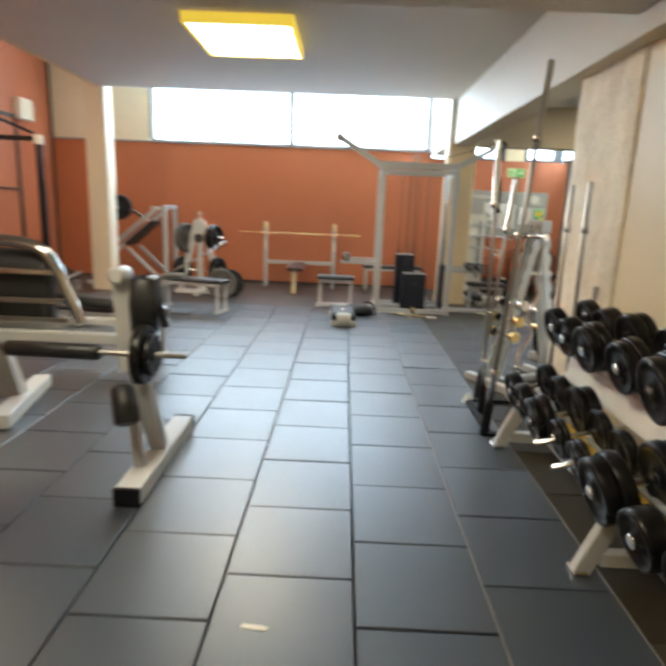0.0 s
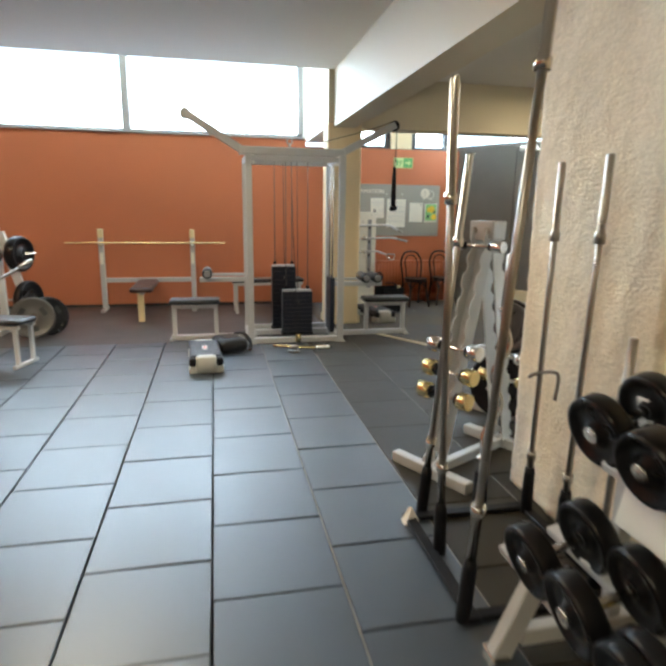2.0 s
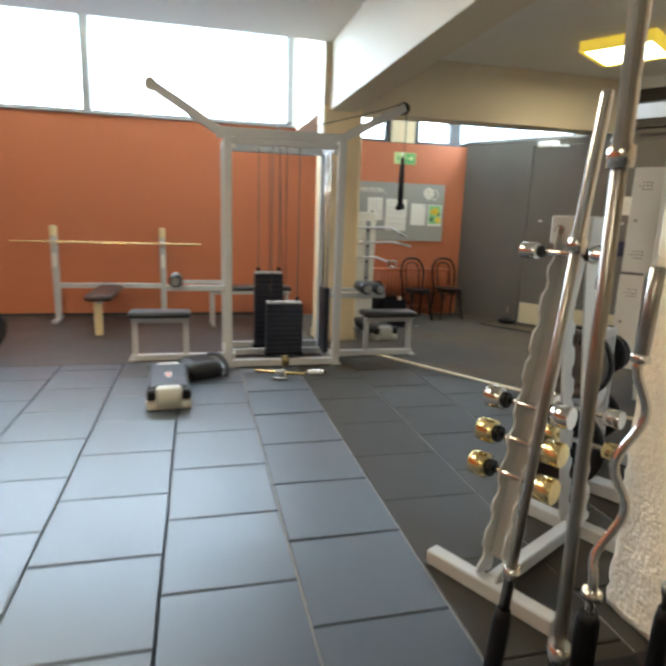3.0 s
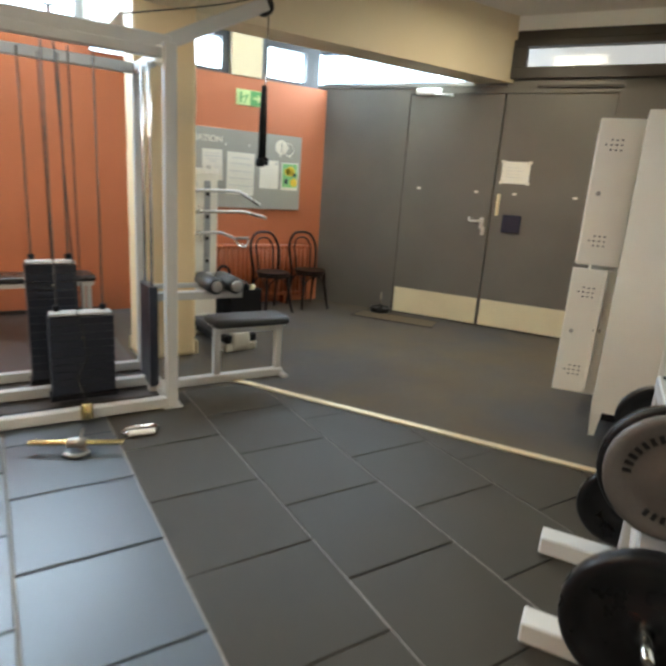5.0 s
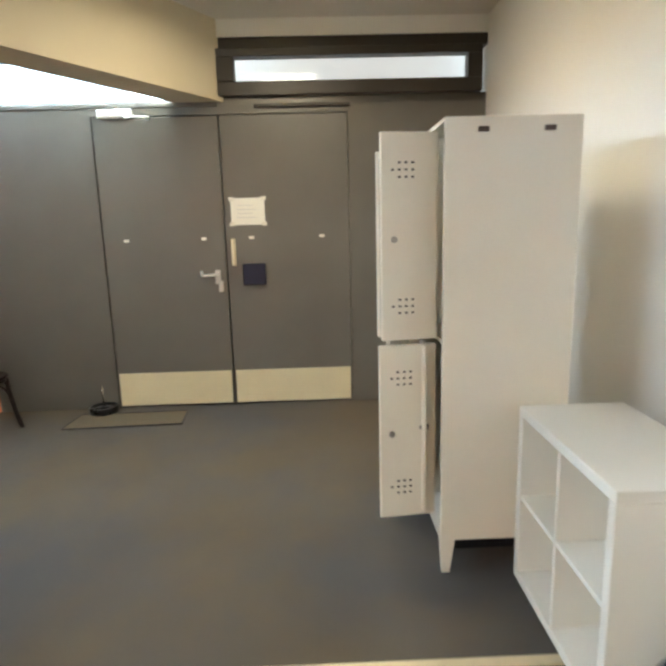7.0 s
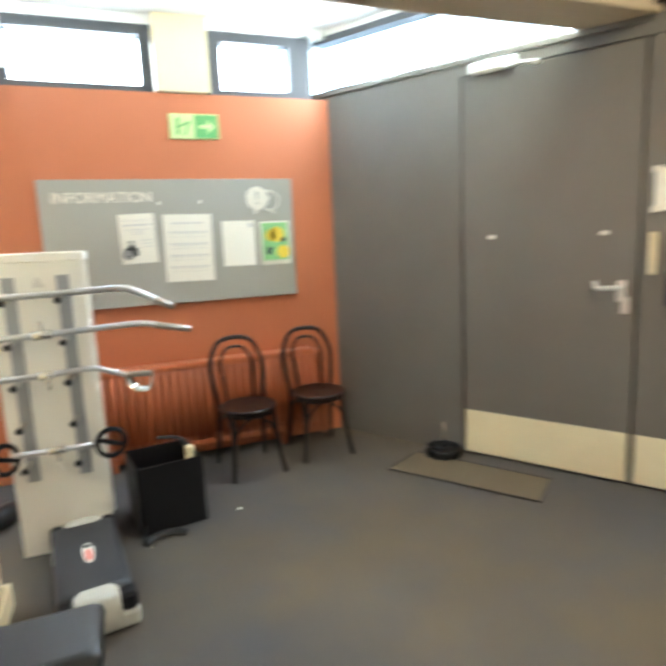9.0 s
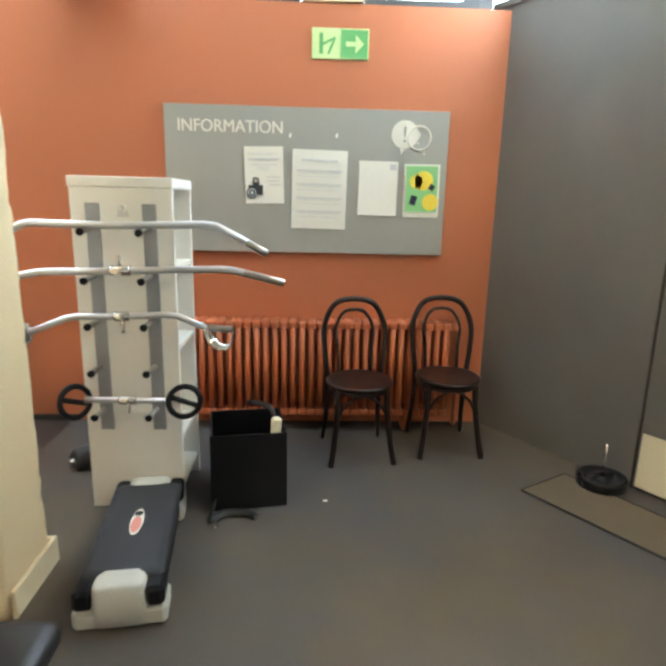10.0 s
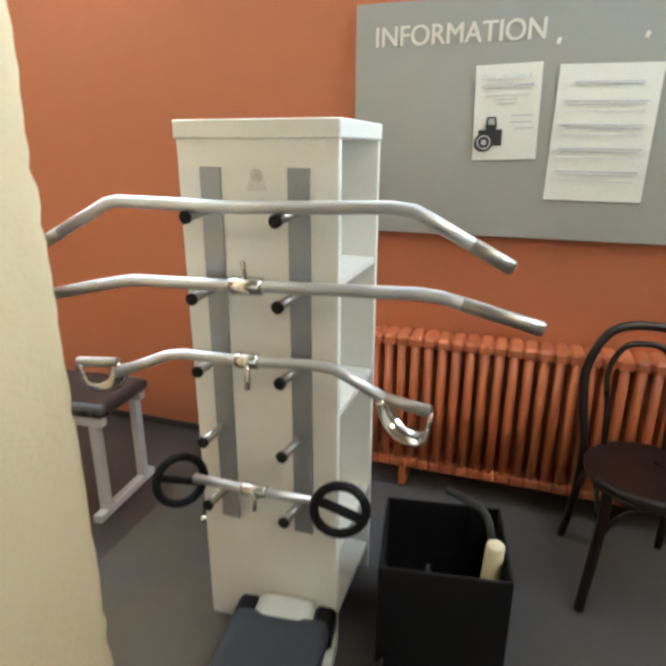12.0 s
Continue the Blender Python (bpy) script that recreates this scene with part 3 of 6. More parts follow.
tr = Mesh().span((2.968, 0.0, 0), (2.976, 0.004, 2.27)).span((1.06, 0.0, 2.268), (2.97, 0.004, 2.272))
structure("trim_door_gap", skew(tr), DARK, "dark gap round the double door")
structure("trim_rail_over_door", skew(Mesh().span((1.03, 0.0, 2.315), (1.75, 0.03, 2.335), 0.003)), DARK)

# door mat and door weight
mt = thing("door_mat", "worn brown door mat with dark border before the door", "door mat")
P4 = [(3.86, 9.46), (4.36, 8.74), (4.60, 8.92), (4.14, 9.62)]
part("mat_top", Mesh().slab(P4, 0.0, 0.007), MATB, mt)
edge = Mesh()
for a, b in zip(P4, P4[1:] + P4[:1]):
    edge.bar((*a, 0.006), (*b, 0.006), 0.009, 0.01, 0.002)
part("mat_border", edge, MATE, mt)
dw = thing("door_stop_weight", "black iron disc with upright rod used as door stop", "door stop", m=pose(4.27, 9.51, 0.0))
g = Mesh()
disc(g, (0, 0, 0.032), (0, 0, 1), 0.115, 0.05)
part("plate", g, IRON, dw)
part("rod", Mesh().rod((0, 0, 0.03), (0.004, 0, 0.22), 0.007), CHROME, dw)

# ---- locker and shelf by the white wall ----
lk = thing("steel_locker", "beige steel locker with doors hanging open", "locker", m=RM @ pose(0.34, 1.58, 0))
W, D, H0, H1 = 0.79, 0.50, 0.15, 1.80
part("side_panel", Mesh().span((0, W - 0.012, H0), (D, W, H1), 0.004), LOCKER, lk)
part("side_panel", Mesh().span((0, 0, H0), (D, 0.012, H1), 0.004), LOCKER, lk)
part("back_panel", Mesh().span((0, 0.0125, H0), (0.012, W - 0.0125, H1)), LOCKER, lk)
part("top_panel", Mesh().span((0.0125, 0.0125, H1 - 0.015), (D, W - 0.0125, H1 - 0.001)), LOCKER, lk)
part("bottom_panel", Mesh().span((0.0125, 0.0125, H0), (D, W - 0.0125, H0 + 0.015)), LOCKER, lk)
part("shelf", Mesh().span((0.0125, 0.0125, 0.965), (D - 0.01, W - 0.0125, 0.98)), LOCKER, lk)
for za, zb in ((H0 + 0.0155, 0.9645), (0.9805, H1 - 0.0155)):
    part("divider", Mesh().span((0.0125, W / 2 - 0.006, za), (D - 0.01, W / 2 + 0.006, zb)), LOCKER, lk)
part("plinth", Mesh().span((0.02, 0.02, 0.1), (D - 0.02, W - 0.02, H0)), BLACK, lk)
for x, y in ((0.05, 0.05), (D - 0.05, 0.05), (0.05, W - 0.02), (D - 0.03, W - 0.02)):
    part("leg", Mesh().add([(x - 0.03, y - 0.02, H0), (x + 0.03, y - 0.02, H0), (x + 0.03, y + 0.02, H0), (x - 0.03, y + 0.02, H0), (x - 0.012, y - 0.012, 0), (x + 0.02, y - 0.012, 0), (x + 0.02, y + 0.012, 0), (x - 0.012, y + 0.012, 0)], [(0, 1, 2, 3), (7, 6, 5, 4), (0, 4, 5, 1), (1, 5, 6, 2), (2, 6, 7, 3), (3, 7, 4, 0)]), LOCKER, lk)
part("vent_slot", Mesh().box((0.12, W + 0.0015, 1.755), (0.04, 0.004, 0.018)), IRONG, lk, "worn slot in the side panel")
part("vent_slot", Mesh().box((0.36, W + 0.0015, 1.755), (0.04, 0.004, 0.018)), IRONG, lk, "worn slot in the side panel")


def locker_door(hy, z0, z1, ang, w=0.37):
    """A door hinged on the front at y = hy, opened by ang degrees."""
    hm = Matrix.Translation((D, hy, 0)) @ Matrix.Rotation(radians(ang), 4, "Z")
    g = Mesh().span((0, -0.018, z0 + 0.004), (w, 0.0, z1 - 0.004), 0.004)
    g.bm.transform(hm)
    d = part("door", g, LOCKER, lk)
    holes = Mesh()
    for zc in (z0 + 0.14, z1 - 0.14):
        for i in range(3):
            for j in range(4 - abs(i - 1)):
                for yy in (0.0008, -0.0188):
                    holes.box((w * 0.62 + (j - 1.5) * 0.026, yy, zc + (i - 1) * 0.026), (0.011, 0.0016, 0.007))
    holes.bm.transform(hm)
    tagged(part("vent_holes", holes, IRON, d, "punched vent slots"), kind="stuff")
    k = Mesh().rod((w - 0.05, -0.03, (z0 + z1) / 2), (w - 0.05, 0.012, (z0 + z1) / 2), 0.012)
    k.bm.transform(hm)
    part("lock", k, DULL, d)


locker_door(W - 0.10, 0.975, H1 - 0.03, 8, 0.225)
locker_door(W - 0.11, H0 + 0.06, 0.96, 6, 0.235)
locker_door(W / 2, 0.975, H1 - 0.09, 48, 0.33)
locker_door(W / 2, H0 + 0.1, 0.96, 82, 0.34)
locker_door(0.02, 0.975, 1.70, 68, 0.36)
locker_door(0.02, H0, 0.96, 66, 0.36)

sh = thing("cube_shelf", "white cube shelf with four open compartments", "shelf", m=RM @ pose(0.155, 2.43, 0))
sw, sd, shh = 0.70, 0.40, 0.74
part("side_panel", Mesh().span((0, 0, 0.03), (sd, 0.036, shh - 0.037), 0.002), OFFW, sh)
part("side_panel", Mesh().span((0, sw - 0.036, 0.03), (sd, sw, shh - 0.037), 0.002), OFFW, sh)
part("top", Mesh().span((0, 0, shh - 0.036), (sd, sw, shh), 0.002), OFFW, sh)
part("bottom", Mesh().span((0, 0.037, 0.03), (sd, sw - 0.037, 0.066), 0.002), OFFW, sh)
part("shelf", Mesh().span((0.01, 0.037, 0.373), (sd - 0.004, sw - 0.037, 0.39), 0.001), OFFW, sh)
part("divider", Mesh().span((0.01, sw / 2 - 0.008, 0.067), (sd - 0.004, sw / 2 + 0.008, 0.372), 0.001).span((0.01, sw / 2 - 0.008, 0.391), (sd - 0.004, sw / 2 + 0.008, shh - 0.037), 0.001), OFFW, sh)
part("back_panel", Mesh().span((0.001, 0.037, 0.067), (0.009, sw - 0.037, shh - 0.037)), OFFW, sh)
for x, y in ((0.05, 0.06), (sd - 0.05, 0.06), (0.05, sw - 0.06), (sd - 0.05, sw - 0.06)):
    part("foot", Mesh().turned((x, y, 0), (x, y, 0.03), [(0, 0.02), (0.03, 0.024)], 12), BRASS, sh, "small yellowish furniture foot")

# ---- plate tree by the white wall ----
pt = thing("plate_tree", "grey-white A-frame weight tree loaded with plates", "weight rack", m=RM @ pose(0.58, 3.93, 0))
for u in (-0.25, 0.25):
    part("foot_bar", Mesh().box((0.0, u, 0.035), (0.74, 0.09, 0.07), None, 0.006), IVORY, pt)
part("leg", Mesh().bar((0.07, -0.25, 0.07), (0.07, -0.19, 0.78), 0.075, 0.04, 0.004, (0, 1, 0)), STEEL, pt)
part("leg", Mesh().bar((0.07, 0.25, 0.07), (0.07, 0.11, 0.73), 0.075, 0.04, 0.004, (0, 1, 0)), STEEL, pt)
part("brace", Mesh().bar((0.07, -0.22, 0.42), (0.07, 0.2, 0.06), 0.06, 0.03, 0.004, (0, 1, 0)), STEEL, pt)
part("top_tube", Mesh().box((0.07, -0.03, 0.755), (0.08, 0.37, 0.05), None, 0.005), STEEL, pt)
part("label_plate", Mesh().box((0.07, 0.157, 0.755), (0.06, 0.004, 0.02)), INK, pt, "black maker's plate")
part("label_plate", Mesh().box((0.07, -0.19, 0.782), (0.05, 0.03, 0.004)), INK, pt, "black maker's plate")
part("centre_pin", Mesh().rod((0.07, -0.04, 0.77), (0.07, -0.04, 1.0), 0.0135), CHROME, pt)
part("peg", Mesh().rod((0.07, 0.15, 0.645), (0.07, 0.38, 0.655), 0.013), CHROME, pt)
part("peg", Mesh().rod((0.07, 0.2, 0.245), (0.07, 0.50, 0.255), 0.015), CHROME, pt)
part("peg", Mesh().rod((0.07, -0.2, 0.60), (0.07, -0.34, 0.61), 0.013), CHROME, pt)
part("peg", Mesh().rod((0.07, -0.22, 0.235), (0.07, -0.36, 0.24), 0.013), CHROME, pt)
for name, c, r, w, m, lab in (("grey_plate", (0, 0.30, 0.65), 0.172, 0.035, IRONG, "grey iron weight plate with lettered ring"), ("black_plate", (0, 0.262, 0.65), 0.187, 0.036, IRON, ""), ("black_plate", (-0.01, 0.36, 0.245), 0.222, 0.05, IRON, "large black weight plate"), ("black_plate", (0.02, -0.245, 0.61), 0.118, 0.03, IRON, ""), ("black_plate", (0.01, -0.29, 0.61), 0.112, 0.03, IRON, ""), ("black_plate", (0.05, -0.29, 0.235), 0.152, 0.04, IRON, "")):
    g = Mesh()
    disc(g, (c[0] + 0.07, c[1], c[2]), (0, 1, 0), r, w)
    part(name, g, m, pt, lab)
marks = Mesh()
for i in range(34):
    a = 2 * math.pi * i / 34
    if i % 17 < 12:
        marks.box((0.07 + 0.115 * math.cos(a), 0.3095 + 0.001, 0.65 + 0.115 * math.sin(a)), (0.012, 0.004, 0.022), Matrix.Rotation(-a + math.pi / 2, 4, "Y"))
tagged(part("ring_lettering", marks, IRON, pt), kind="stuff")

# ---- notice board wall ----
bd = thing("notice_board", "grey notice board headed INFORMATION with pinned papers", "notice board", m=pose(2.83, NY, 1.41))
part("panel", Mesh().span((-0.765, -0.035, -0.385), (0.765, 0, 0.385), 0.003), BOARD, bd)
words("INFORMATION", 0.089, pose(-0.698, -0.0365, 0.249, 90, 0, 0) @ Matrix.Diagonal((0.93, 1, 1, 1)), LETTER, bd)
words("INFORMATION", 0.089, pose(-0.695, -0.0369, 0.2498, 90, 0, 0) @ Matrix.Diagonal((0.93, 1, 1, 1)), LETTER, bd)
bub = Mesh()
bub.turned((0.525, -0.0355, 0.262), (0.525, -0.037, 0.262), [(0, 0.074), (0.0015, 0.074)], 28)
bub.add([(0.50, -0.037, 0.20), (0.54, -0.037, 0.195), (0.505, -0.037, 0.155)], [(0, 1, 2)])
part("speech_bubble", bub, LETTER, bd)
part("speech_bubble", Mesh().tube([(0.605 + 0.062 * math.cos(a), -0.037, 0.245 + 0.062 * math.sin(a)) for a in [2 * math.pi * k / 28 for k in range(28)]], 0.005, 6, True).add([(0.60, -0.037, 0.186), (0.635, -0.037, 0.195), (0.64, -0.037, 0.155)], [(0, 1, 2)]), LETTER, bd)
words("!", 0.12, pose(0.508, -0.0385, 0.222, 90, 0, 0), BOARD, bd)
words("?", 0.09, pose(0.583, -0.0385, 0.215, 90, 0, 0), LETTER, bd)


def sheet(name, x0, z0, x1, z1, label, tilt=0.0):
    ob = thing(name, label, "paper", m=pose((x0 + x1) / 2, NY - 0.0375, (z0 + z1) / 2, 0, tilt, 0))
    w, hh = abs(x1 - x0), abs(z1 - z0)
    g = Mesh()
    n = 6
    vs = [(-w / 2 + w * i / n, -0.002 - 0.004 * (1 if k else 0.2) * math.sin(i * 1.3 + k) ** 2, (-hh / 2, hh / 2)[k]) for i in range(n + 1) for k in (0, 1)]
    fs = [(2 * i, 2 * i + 2, 2 * i + 3, 2 * i + 1) for i in range(n)]
    g.add(vs, fs, True)
    part("page", g, PAPER, ob)
    return ob, w, hh


def lines(ob, rows, m=PRINT, y=-0.0085):
    g = Mesh()
    for x, z, w, t in rows:
        g.box((x, y, z), (w, 0.001, t))
    tagged(part("printed_text", g, m, ob), kind="stuff")


s, w, hh = sheet("lost_item_flyer", 2.49, 1.59, 2.70, 1.29, "white flyer with a black camera picture, taped on board", -1.5)
words("Have you seen a", 0.024, pose(-0.087, -0.009, 0.105, 90, 0, 0), PRINT, s, 0.0005)
lines(s, [(0, 0.083, 0.165, 0.009), (0, 0.055, 0.14, 0.004), (0, 0.042, 0.07, 0.004), (0, 0.029, 0.06, 0.004), (0.05, -0.01, 0.07, 0.005), (0.05, -0.03, 0.07, 0.005), (0.06, -0.05, 0.06, 0.005)])
part("picture", Mesh().box((-0.048, -0.009, -0.078), (0.078, 0.002, 0.052), None, 0).box((-0.046, -0.009, -0.045), (0.036, 0.002, 0.018), None, 0).turned((-0.068, -0.0095, -0.092), (-0.068, -0.0105, -0.092), [(0, 0.031), (0.001, 0.03)], 20).tube([(-0.06, -0.0095, -0.04), (-0.058, -0.0095, -0.014), (-0.034, -0.0095, -0.014), (-0.03, -0.0095, -0.04)], 0.004, 6), INK, s, "black camera picture")
part("picture_lens", Mesh().tube([(-0.068 + 0.021 * math.cos(k * math.pi / 10), -0.0112, -0.092 + 0.021 * math.sin(k * math.pi / 10)) for k in range(20)], 0.0022, 6, True).turned((-0.068, -0.0112, -0.092), (-0.068, -0.0118, -0.092), [(0, 0.009), (0.0006, 0.009)], 14), PRINT, s, "grey lens ring")
s, w, hh = sheet("schedule_sheet", 2.745, 1.58, 3.045, 1.16, "large white printed sheet with table rows", 0.8)
lines(s, [(0, 0.155, 0.2, 0.008)] + [(0, 0.10 - 0.072 * i, 0.25, 0.006) for i in range(4)] + [(0, 0.09 - 0.072 * i, 0.23, 0.003) for i in range(4)] + [(0, 0.07 - 0.072 * i, 0.23, 0.002) for i in range(4)])
s, w, hh = sheet("plain_letter", 3.11, 1.53, 3.325, 1.24, "cream letter sheet with small logo, pinned on board", 0.4)
lines(s, [(0.08, 0.115, 0.035, 0.03)], PRINT)
s, w, hh = sheet("colour_poster", 3.36, 1.52, 3.56, 1.235, "green and yellow poster pinned on board", -0.6)
part("green_field", Mesh().box((0, -0.0085, 0.01), (0.175, 0.001, 0.245)), PGREEN, s)
blob = Mesh()
for cx, cz, r in ((0.01, 0.055, 0.052), (0.05, -0.06, 0.045), (-0.03, 0.05, 0.038)):
    blob.turned((cx, -0.0095, cz), (cx, -0.0105, cz), [(0, r), (0.001, r * 0.98)], 20)
part("yellow_shape", blob, YELLOW, s)
part("dark_shape", Mesh().box((0.055, -0.0115, 0.02), (0.03, 0.001, 0.03), Matrix.Rotation(0.6, 4, "Y")), BLUE, s)
part("dark_shape", Mesh().box((-0.045, -0.0115, -0.05), (0.035, 0.001, 0.05), Matrix.Rotation(0.3, 4, "Y")), BLUE, s)
for x, z in ((2.735, 1.65), (2.985, 1.655)):
    pin = thing("drawing_pin", "pale drawing pin stuck in the notice board", "drawing pin", "drawing pins", pose(x, NY - 0.039, z))
    part("pin_head", Mesh().box((0, 0, 0), (0.012, 0.006, 0.02), Matrix.Rotation(0.3, 4, "Y"), 0.001), PAPER, pin)

ex = thing("exit_sign", "green emergency exit sign with white arrow", "sign", m=pose(2.993, NY, 2.115))
part("plate", Mesh().span((-0.15, -0.012, -0.075), (0.15, 0, 0.075), 0.002), PALEG, ex)
part("green_field", Mesh().box((0.073, -0.0128, 0), (0.142, 0.002, 0.138)), GREEN, ex)
part("arrow", Mesh().box((0.06, -0.0145, 0), (0.06, 0.002, 0.022)).add([(0.08, -0.0155, 0.045), (0.08, -0.0155, 0.018), (0.09, -0.0155, 0), (0.08, -0.0155, -0.018), (0.08, -0.0155, -0.045), (0.125, -0.0155, 0)], [(0, 1, 2, 5), (2, 3, 4, 5)]), PALEG, ex)
part("door_symbol", Mesh().box((-0.10, -0.0128, 0), (0.02, 0.002, 0.10)).box((-0.045, -0.0128, -0.01), (0.012, 0.002, 0.09), Matrix.Rotation(0.4, 4, "Y")).box((-0.065, -0.0128, 0.01), (0.06, 0.002, 0.012), Matrix.Rotation(-0.5, 4, "Y")), GREEN, ex)

# ---- radiator ----
rad = thing("radiator", "orange painted cast column radiator under the board", "radiator", m=pose(2.12, NY - 0.09, 0))
x, first = 0.0, None
sec = Mesh()
for yy in (-0.045, 0.045):
    sec.tube([(0.023, yy, 0.12), (0.023, yy, 0.62)], 0.0165, 10, False, 1.0)
sec.box((0.023, 0, 0.115), (0.05, 0.125, 0.045), None, 0.014).box((0.023, 0, 0.63), (0.05, 0.125, 0.045), None, 0.014)
md = mesh_data("section", sec, RADI)
for i in range(30):
    o = new("section", md)
    o.parent = rad
    o.location = (i * 0.0515, 0, 0)
part("pipe", Mesh().tube([(1.55, 0, 0.63), (1.60, 0, 0.63), (1.60, 0, 0.02)], 0.012), RADI, rad)
part("valve", Mesh().rod((1.57, -0.01, 0.63), (1.57, -0.09, 0.63), 0.018), RADI, rad)
for xx in (0.2, 1.3):
    part("foot", Mesh().box((xx, 0, 0.046), (0.03, 0.1, 0.092), None, 0.004), RADI, rad)
for xx in (0.35, 1.2):
    part("wall_bracket", Mesh().span((xx, 0.05, 0.55), (xx + 0.03, 0.089, 0.58), 0.003), RADI, rad)

# ---- bentwood chairs ----
def bentwood(m):
    c = thing("bentwood_chair", "dark brown bentwood chair with round seat and looped back", "chair", "bentwood chairs by the radiator", m)
    g = Mesh()
    g.turned((0, 0, 0.435), (0, 0, 0.465), [(0, 0.17), (0.004, 0.192), (0.022, 0.196), (0.03, 0.188), (0.028, 0.17), (0.024, 0.0)], 32)
    part("seat", g, BENT, c)
    part("apron_ring", Mesh().tube([(0.165 * math.cos(2 * math.pi * k / 24), 0.165 * math.sin(2 * math.pi * k / 24), 0.42) for k in range(24)], 0.014, 8, True), BENT, c)
    for sx in (-1, 1):
        part("leg_brace", Mesh().tube(smooth_path([(sx * 0.15, -0.118, 0.25), (sx * 0.155, -0.08, 0.35), (sx * 0.155, 0.02, 0.405), (sx * 0.16, 0.12, 0.35), (sx * 0.165, 0.175, 0.25)]), 0.009, 8), BENT, c)
    part("leg_brace", Mesh().tube(smooth_path([(-0.15, -0.118, 0.25), (-0.10, -0.122, 0.35), (0, -0.125, 0.405), (0.10, -0.122, 0.35), (0.15, -0.118, 0.25)]), 0.009, 8), BENT, c)
    for sx in (-1, 1):
        part("front_leg", Mesh().tube(smooth_path([(sx * 0.14, -0.10, 0.435), (sx * 0.145, -0.115, 0.3), (sx * 0.165, -0.14, 0.12), (sx * 0.185, -0.165, 0.0)]), 0.0185, 8), BENT, c)
    loop = [(-0.18, 0.225, 0.0), (-0.165, 0.185, 0.2), (-0.165, 0.155, 0.43), (-0.185, 0.175, 0.60), (-0.185, 0.20, 0.74), (-0.12, 0.225, 0.865), (0, 0.235, 0.895), (0.12, 0.225, 0.865), (0.185, 0.20, 0.74), (0.185, 0.175, 0.60), (0.165, 0.155, 0.43), (0.165, 0.185, 0.2), (0.18, 0.225, 0.0)]
    part("back_loop", Mesh().tube(smooth_path(loop), 0.0165, 8), BENT, c)
    inner = [(-0.10, 0.155, 0.45), (-0.105, 0.175, 0.6), (-0.115, 0.20, 0.72), (-0.07, 0.222, 0.81), (0, 0.228, 0.83), (0.07, 0.222, 0.81), (0.115, 0.20, 0.72), (0.105, 0.175, 0.6), (0.10, 0.155, 0.45)]
    part("inner_loop", Mesh().tube(smooth_path(inner), 0.011, 8), BENT, c)
    return c


ch = bentwood(pose(3.115, 9.865, 0, 0, 0, 6))
ch.scale = (0.89, 0.92, 0.895)
copy_thing(ch, pose(3.60, 9.95, 0, 0, 0, 2))

# ---- white narrow cabinet with cable bars ----
cb = thing("attachment_cabinet", "white narrow cabinet with steel hanger rails for cable bars", "cabinet", m=pose(1.925, 9.335, 0))
cw, cd, cz = 0.39, 0.345, 1.385
part("front_panel", Mesh().span((0, 0, 0.0), (cw, 0.02, cz - 0.041), 0.002), WHITEP, cb)
part("top_board", Mesh().span((-0.004, -0.006, cz - 0.04), (cw + 0.004, cd, cz), 0.003), WHITEP, cb)
part("back_panel", Mesh().span((0, cd - 0.02, 0), (cw, cd, cz - 0.041), 0.002), WHITEP, cb)
part("side_panel", Mesh().span((0, 0.021, 0), (0.018, cd - 0.021, cz - 0.041)), WHITEP, cb)
for z in (0.085, 0.30, 0.695, 1.025):
    part("shelf", Mesh().span((0.019, 0.021, z), (cw - 0.004, cd - 0.021, z + 0.018), 0.001), WHITEP, cb)
for x in (0.085, 0.30):
    part("hanger_rail", Mesh().span((x - 0.026, -0.006, 0.36), (x + 0.026, -0.0005, 1.285), 0.001), BRUSHED, cb, "brushed steel rail")
PEGZ = (1.185, 1.0, 0.82, 0.63, 0.445)
for z in PEGZ:
    for x in (0.085, 0.30):
        pg = part("peg", Mesh().rod((x - 0.005, -0.005, z + 0.008), (x - 0.022, -0.075, z - 0.004), 0.011), DULL, cb)
        part("peg_cap", Mesh().rod((x - 0.0215, -0.073, z - 0.004), (x - 0.024, -0.088, z - 0.006), 0.0145), BLACK, pg, "black rubber cap")
part("eye_plate", Mesh().add([(0.175, -0.002, 1.235), (0.225, -0.002, 1.235), (0.215, -0.002, 1.265), (0.2, -0.002, 1.275), (0.185, -0.002, 1.265)], [(0, 1, 2, 3, 4)]).tube([(0.2 + 0.012 * math.cos(a), -0.006, 1.268 + 0.012 * math.sin(a)) for a in [k * math.pi / 6 for k in range(12)]], 0.003, 6, True), SATIN, cb)


def cable_bar(name, label, pts, r, m=ALU):
    b = thing(name, label, "cable bar", "cable bars on the cabinet", pose(2.125, 9.27, pts[len(pts) // 2][2]))
    off = Vector((2.125, 9.27, pts[len(pts) // 2][2]))
    part("bar", Mesh().tube([Vector(p) - off for p in pts], r, 12), m, b)
    return b, off


